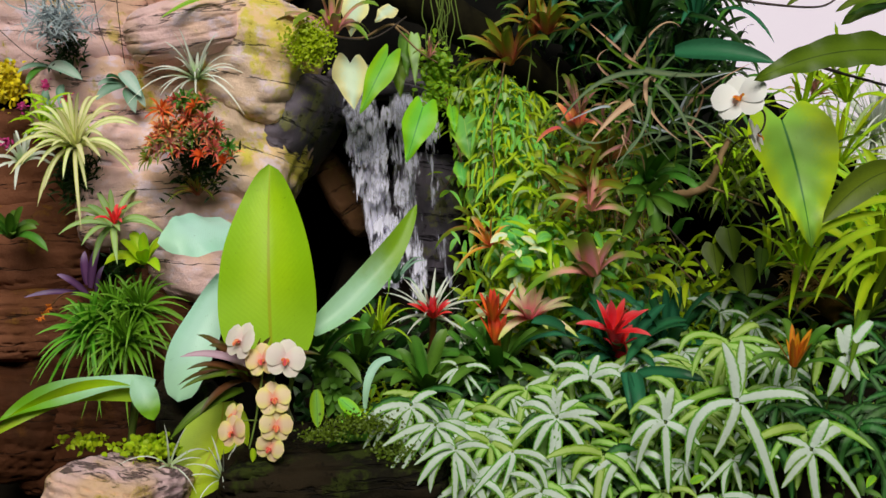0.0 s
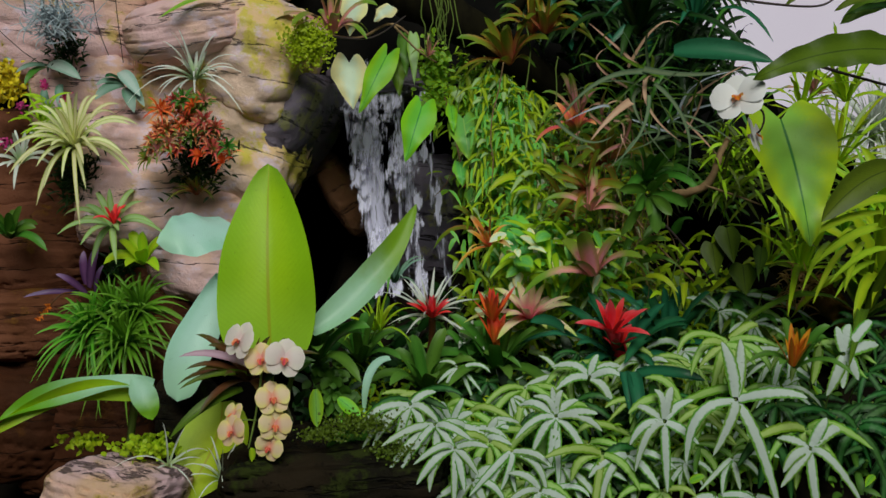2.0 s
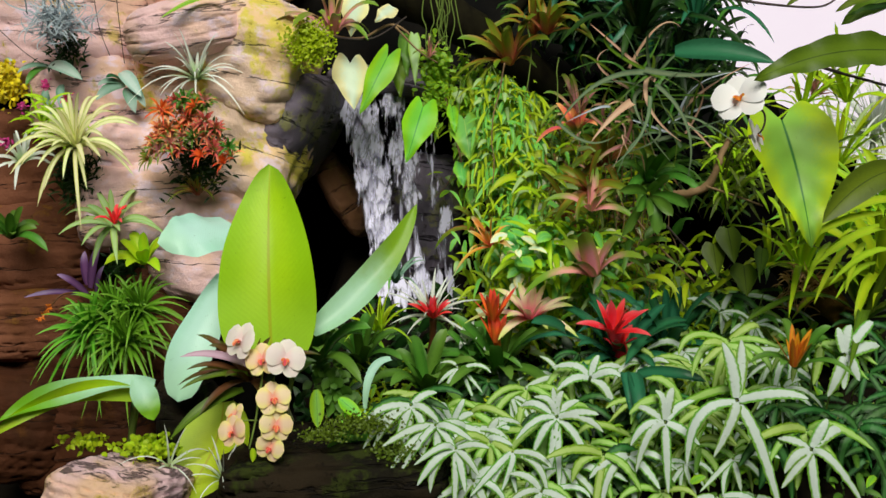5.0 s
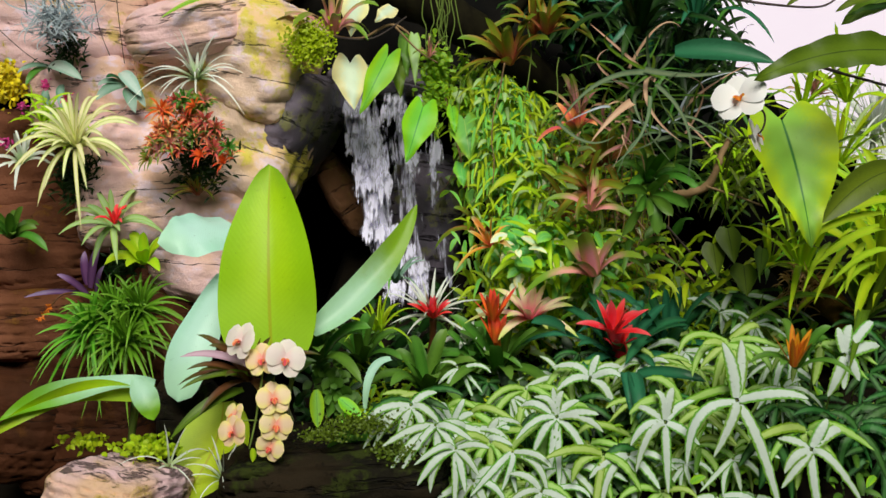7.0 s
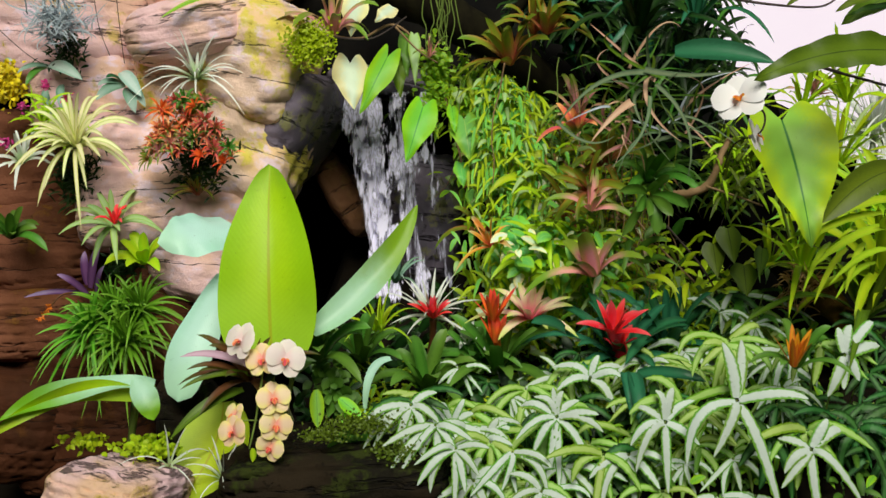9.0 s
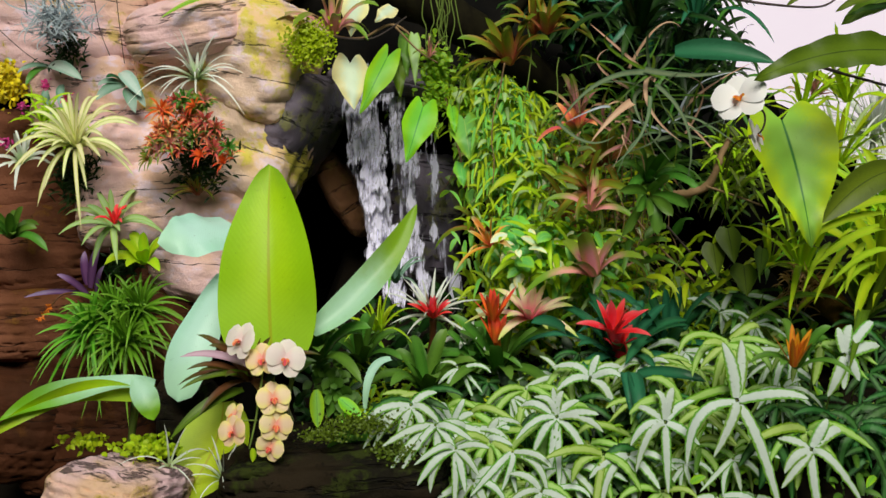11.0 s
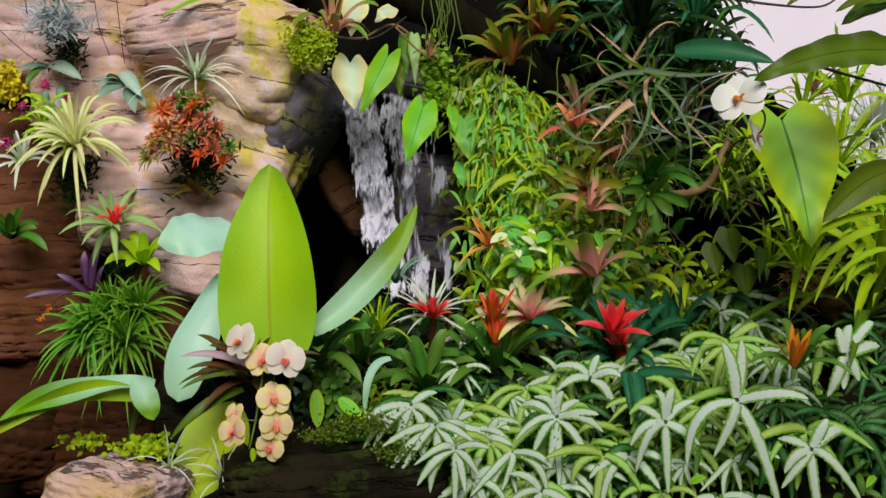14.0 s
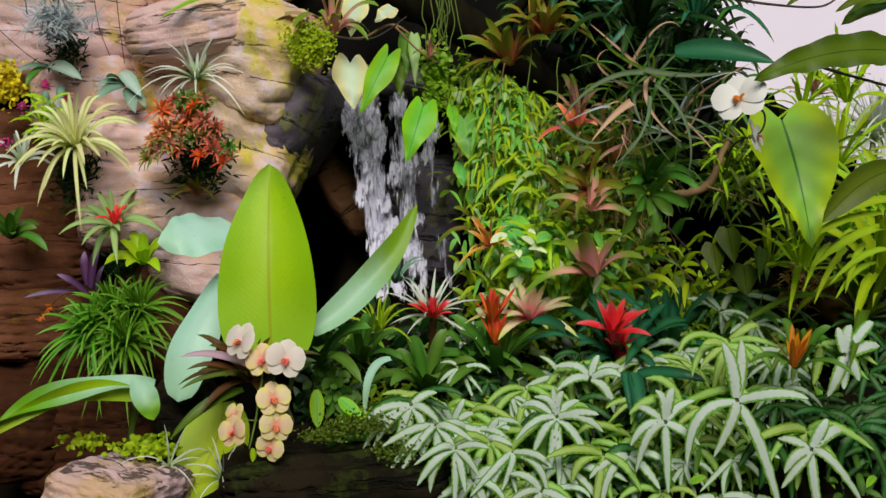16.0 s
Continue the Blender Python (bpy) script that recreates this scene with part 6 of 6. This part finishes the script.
stem(spike, "stem", MAROON, [(-0.892, 2.586, 1.213), (-0.919, 2.566, 1.210), (-0.940, 2.554, 1.187), (-0.963, 2.552, 1.157)], 0.0025)
r = random.Random(3)
h = Heap()
for k in range(26):
    c = Vector((-0.940, 2.554, 1.187)).lerp(Vector((-0.968, 2.542, 1.150)), k / 25)
    h.add(blade(c, c + Vector((r.uniform(-1, 1), -0.6, r.uniform(-1, 1))).normalized() * 0.014, 0.006, seg=3, across=1))
h.put("flower_spike", AMBER, spike, spike.location)

# hanging wires on the rock, and roots over the falls
for pts in ([(-0.882, 2.738, 1.953), (-0.874, 2.753, 1.871), (-0.860, 2.788, 1.806)], [(-0.825, 2.738, 1.953), (-0.822, 2.753, 1.871), (-0.822, 2.787, 1.786)], [(-1.133, 2.733, 1.875), (-1.061, 2.728, 1.811), (-1.023, 2.746, 1.782)]):
    w = thing("hanging_wire", pts[0], "thin dark wire holding an air plant", "wire", "hanging wires")
    stem(w, "strand", DARK_TWIG, pts, 0.0011, end=1.0, sides=5)
roots = thing("hanging_roots", (0.008, 2.635, 1.909), "pale green hanging aerial roots", "roots")
for k in range(12):
    x = r.uniform(-0.045, 0.045)
    c = Vector((-0.005, 2.617, 1.933)) + Vector((x, r.uniform(-0.02, 0.02), 0))
    pts = [c]
    for j in range(4):
        pts.append(pts[-1] + Vector((r.uniform(-0.012, 0.012), 0, -r.uniform(0.015, 0.05))))
    stem(roots, "root", STEM, pts, 0.0018, sides=5)
for k in range(14):
    x0 = r.uniform(0.12, 0.5)
    c = Vector((x0, 2.5 + r.uniform(-0.05, 0.1), 1.85 - 0.5 * (x0 - 0.1) + r.uniform(-0.1, 0.1)))
    pts = [c]
    for j in range(5):
        pts.append(pts[-1] + Vector((r.uniform(-0.015, 0.02), r.uniform(-0.01, 0.01), -r.uniform(0.03, 0.08))))
    stem(roots, "root", STEM if k % 2 else TWIG, pts, 0.0018, sides=5)
trunk = thing("tree_trunk", (-0.036, 2.888, 1.949), "dark mossy trunk leaning over the ledge", "trunk")
stem(trunk, "limb", BARK, [(0.113, 2.852, 1.855), (0.168, 2.774, 1.888), (0.223, 2.739, 1.968)], 0.018, sides=9, rough=0.1)
stem(trunk, "trunk", BARK, [(-0.217, 2.896, 2.054), (-0.066, 2.859, 1.959), (0.114, 2.882, 1.858), (0.337, 2.972, 1.716)], 0.07, sides=14, rough=0.1)
twigs = thing("dry_twigs", (-0.121, 2.752, 1.856), "dry brown twigs among the leaves", "twigs")
for pts in ([(-0.277, 2.731, 1.845), (-0.176, 2.710, 1.840), (-0.091, 2.714, 1.894)], [(-0.119, 2.712, 1.868), (-0.062, 2.708, 1.809), (-0.013, 2.726, 1.780)], [(0.089, 2.554, 1.330), (0.183, 2.545, 1.337), (0.262, 2.527, 1.368)],
            [(0.430, 2.420, 1.409), (0.481, 2.415, 1.345), (0.570, 2.409, 1.256)], [(0.502, 2.398, 1.384), (0.578, 2.392, 1.296), (0.617, 2.366, 1.222)], [(0.566, 2.304, 1.474), (0.639, 2.302, 1.450), (0.682, 2.281, 1.432)]):
    stem(twigs, "twig", TWIG if len(twigs.children) % 2 else DARK_TWIG, pts, 0.003, sides=5)

pot = thing("terracotta_pot", (-0.767, 2.633, 1.021), "small terracotta pot under the grass", "pot")
body = [(0.03, -0.04), (0.042, 0.02), (0.048, 0.02), (0.05, 0.045), (0.043, 0.045), (0.04, 0.02)]
vs, fs = [], []
for rad, z in body:
    for j in range(20):
        vs.append(Vector((rad * math.cos(j * 0.31416), rad * math.sin(j * 0.31416), z)))
for i in range(len(body) - 1):
    for j in range(20):
        fs.append((i * 20 + j, i * 20 + (j + 1) % 20, (i + 1) * 20 + (j + 1) % 20, (i + 1) * 20 + j))
CLAY = plain_mat("terracotta", (0.3, 0.1, 0.04), (0.38, 0.15, 0.07), 40.0, 0.85)
mesh_object("pot_body", vs, fs, CLAY, pot)
mesh_object("soil", [Vector((0.041 * math.cos(j * 0.31416), 0.041 * math.sin(j * 0.31416), 0.03)) for j in range(20)], [tuple(range(20))], SOIL, pot)

# single leaves that stand out on the bank
straps = thing("strap_leaf_plant", (0.452, 2.360, 1.708), "grey-green plant with long bowed strap leaves", "plant")
for mt, p0, p1, w, arch in ((SILVER_GREEN, (0.445, 2.321, 1.717), (0.242, 2.293, 1.601), 0.016, (-0.01, 0, 0.035)), (SILVER_GREEN, (0.433, 2.321, 1.723), (0.616, 2.281, 1.719), 0.018, (0, -0.01, -0.012)),
                            (PALE_TAN, (0.406, 2.316, 1.654), (0.312, 2.270, 1.567), 0.02, (0, -0.01, 0.01)), (SILVER_GREEN, (0.242, 2.293, 1.613), (0.365, 2.271, 1.582), 0.01, (0, -0.02, -0.03)),
                            (SILVER_GREEN, (0.457, 2.319, 1.692), (0.515, 2.265, 1.486), 0.012, (0.03, -0.02, 0.01)), (SILVER_GREEN, (0.445, 2.317, 1.668), (0.347, 2.266, 1.510), 0.01, (0.02, -0.02, -0.01))):
    leaf(straps, "leaf", mt, p0, p1, w, face=(0.1, -1, 0.5), arch=arch, shape="needle", fold=0.3, seg=16)
ledge_leaf = thing("ledge_leaf", (-0.660, 2.786, 1.926), "long green leaf lying over the rock's edge", "leaf")
leaf(ledge_leaf, "leaf", BRIGHT, (-0.546, 2.66, 1.938), (-0.68, 2.6, 1.872), 0.022, face=(0, -1, 0.8), arch=(0, 0, 0.012), shape="lance")
pale = thing("bromeliad", (0.057, 2.419, 1.115), "small whitish star-shaped bromeliad", "bromeliad", "bromeliads")
rosette(pale, "leaf", WHITISH, (0.057, 2.419, 1.115), 10, 0.07, 0.02, (0, -0.7, 1), low=0, high=60, seed=301, shape="lance")
rosette(pale, "leaf", GREEN, (0.065, 2.396, 1.077), 10, 0.12, 0.024, (0, -0.5, 1), low=10, high=60, seed=302, shape="strap")
for k in range(7):
    c = Vector((0.455, 2.420, 1.422)) + Vector((r.uniform(-0.07, 0.07), r.uniform(-0.03, 0.03), r.uniform(-0.03, 0.03)))
    pts = [c]
    for j in range(5):
        pts.append(pts[-1] + Vector((r.uniform(-0.012, 0.014), r.uniform(-0.008, 0.008), -r.uniform(0.015, 0.05))))
    stem(roots, "root", TWIG, pts, 0.0012, sides=5)
cluster("root_tangle", (0.780, 2.328, 1.246), "tangle of dry brown roots under the fern", "roots", TAN, 120, (0.05, 0.03, 0.05), 0.045, 0.005, 303, "lance")

motions()
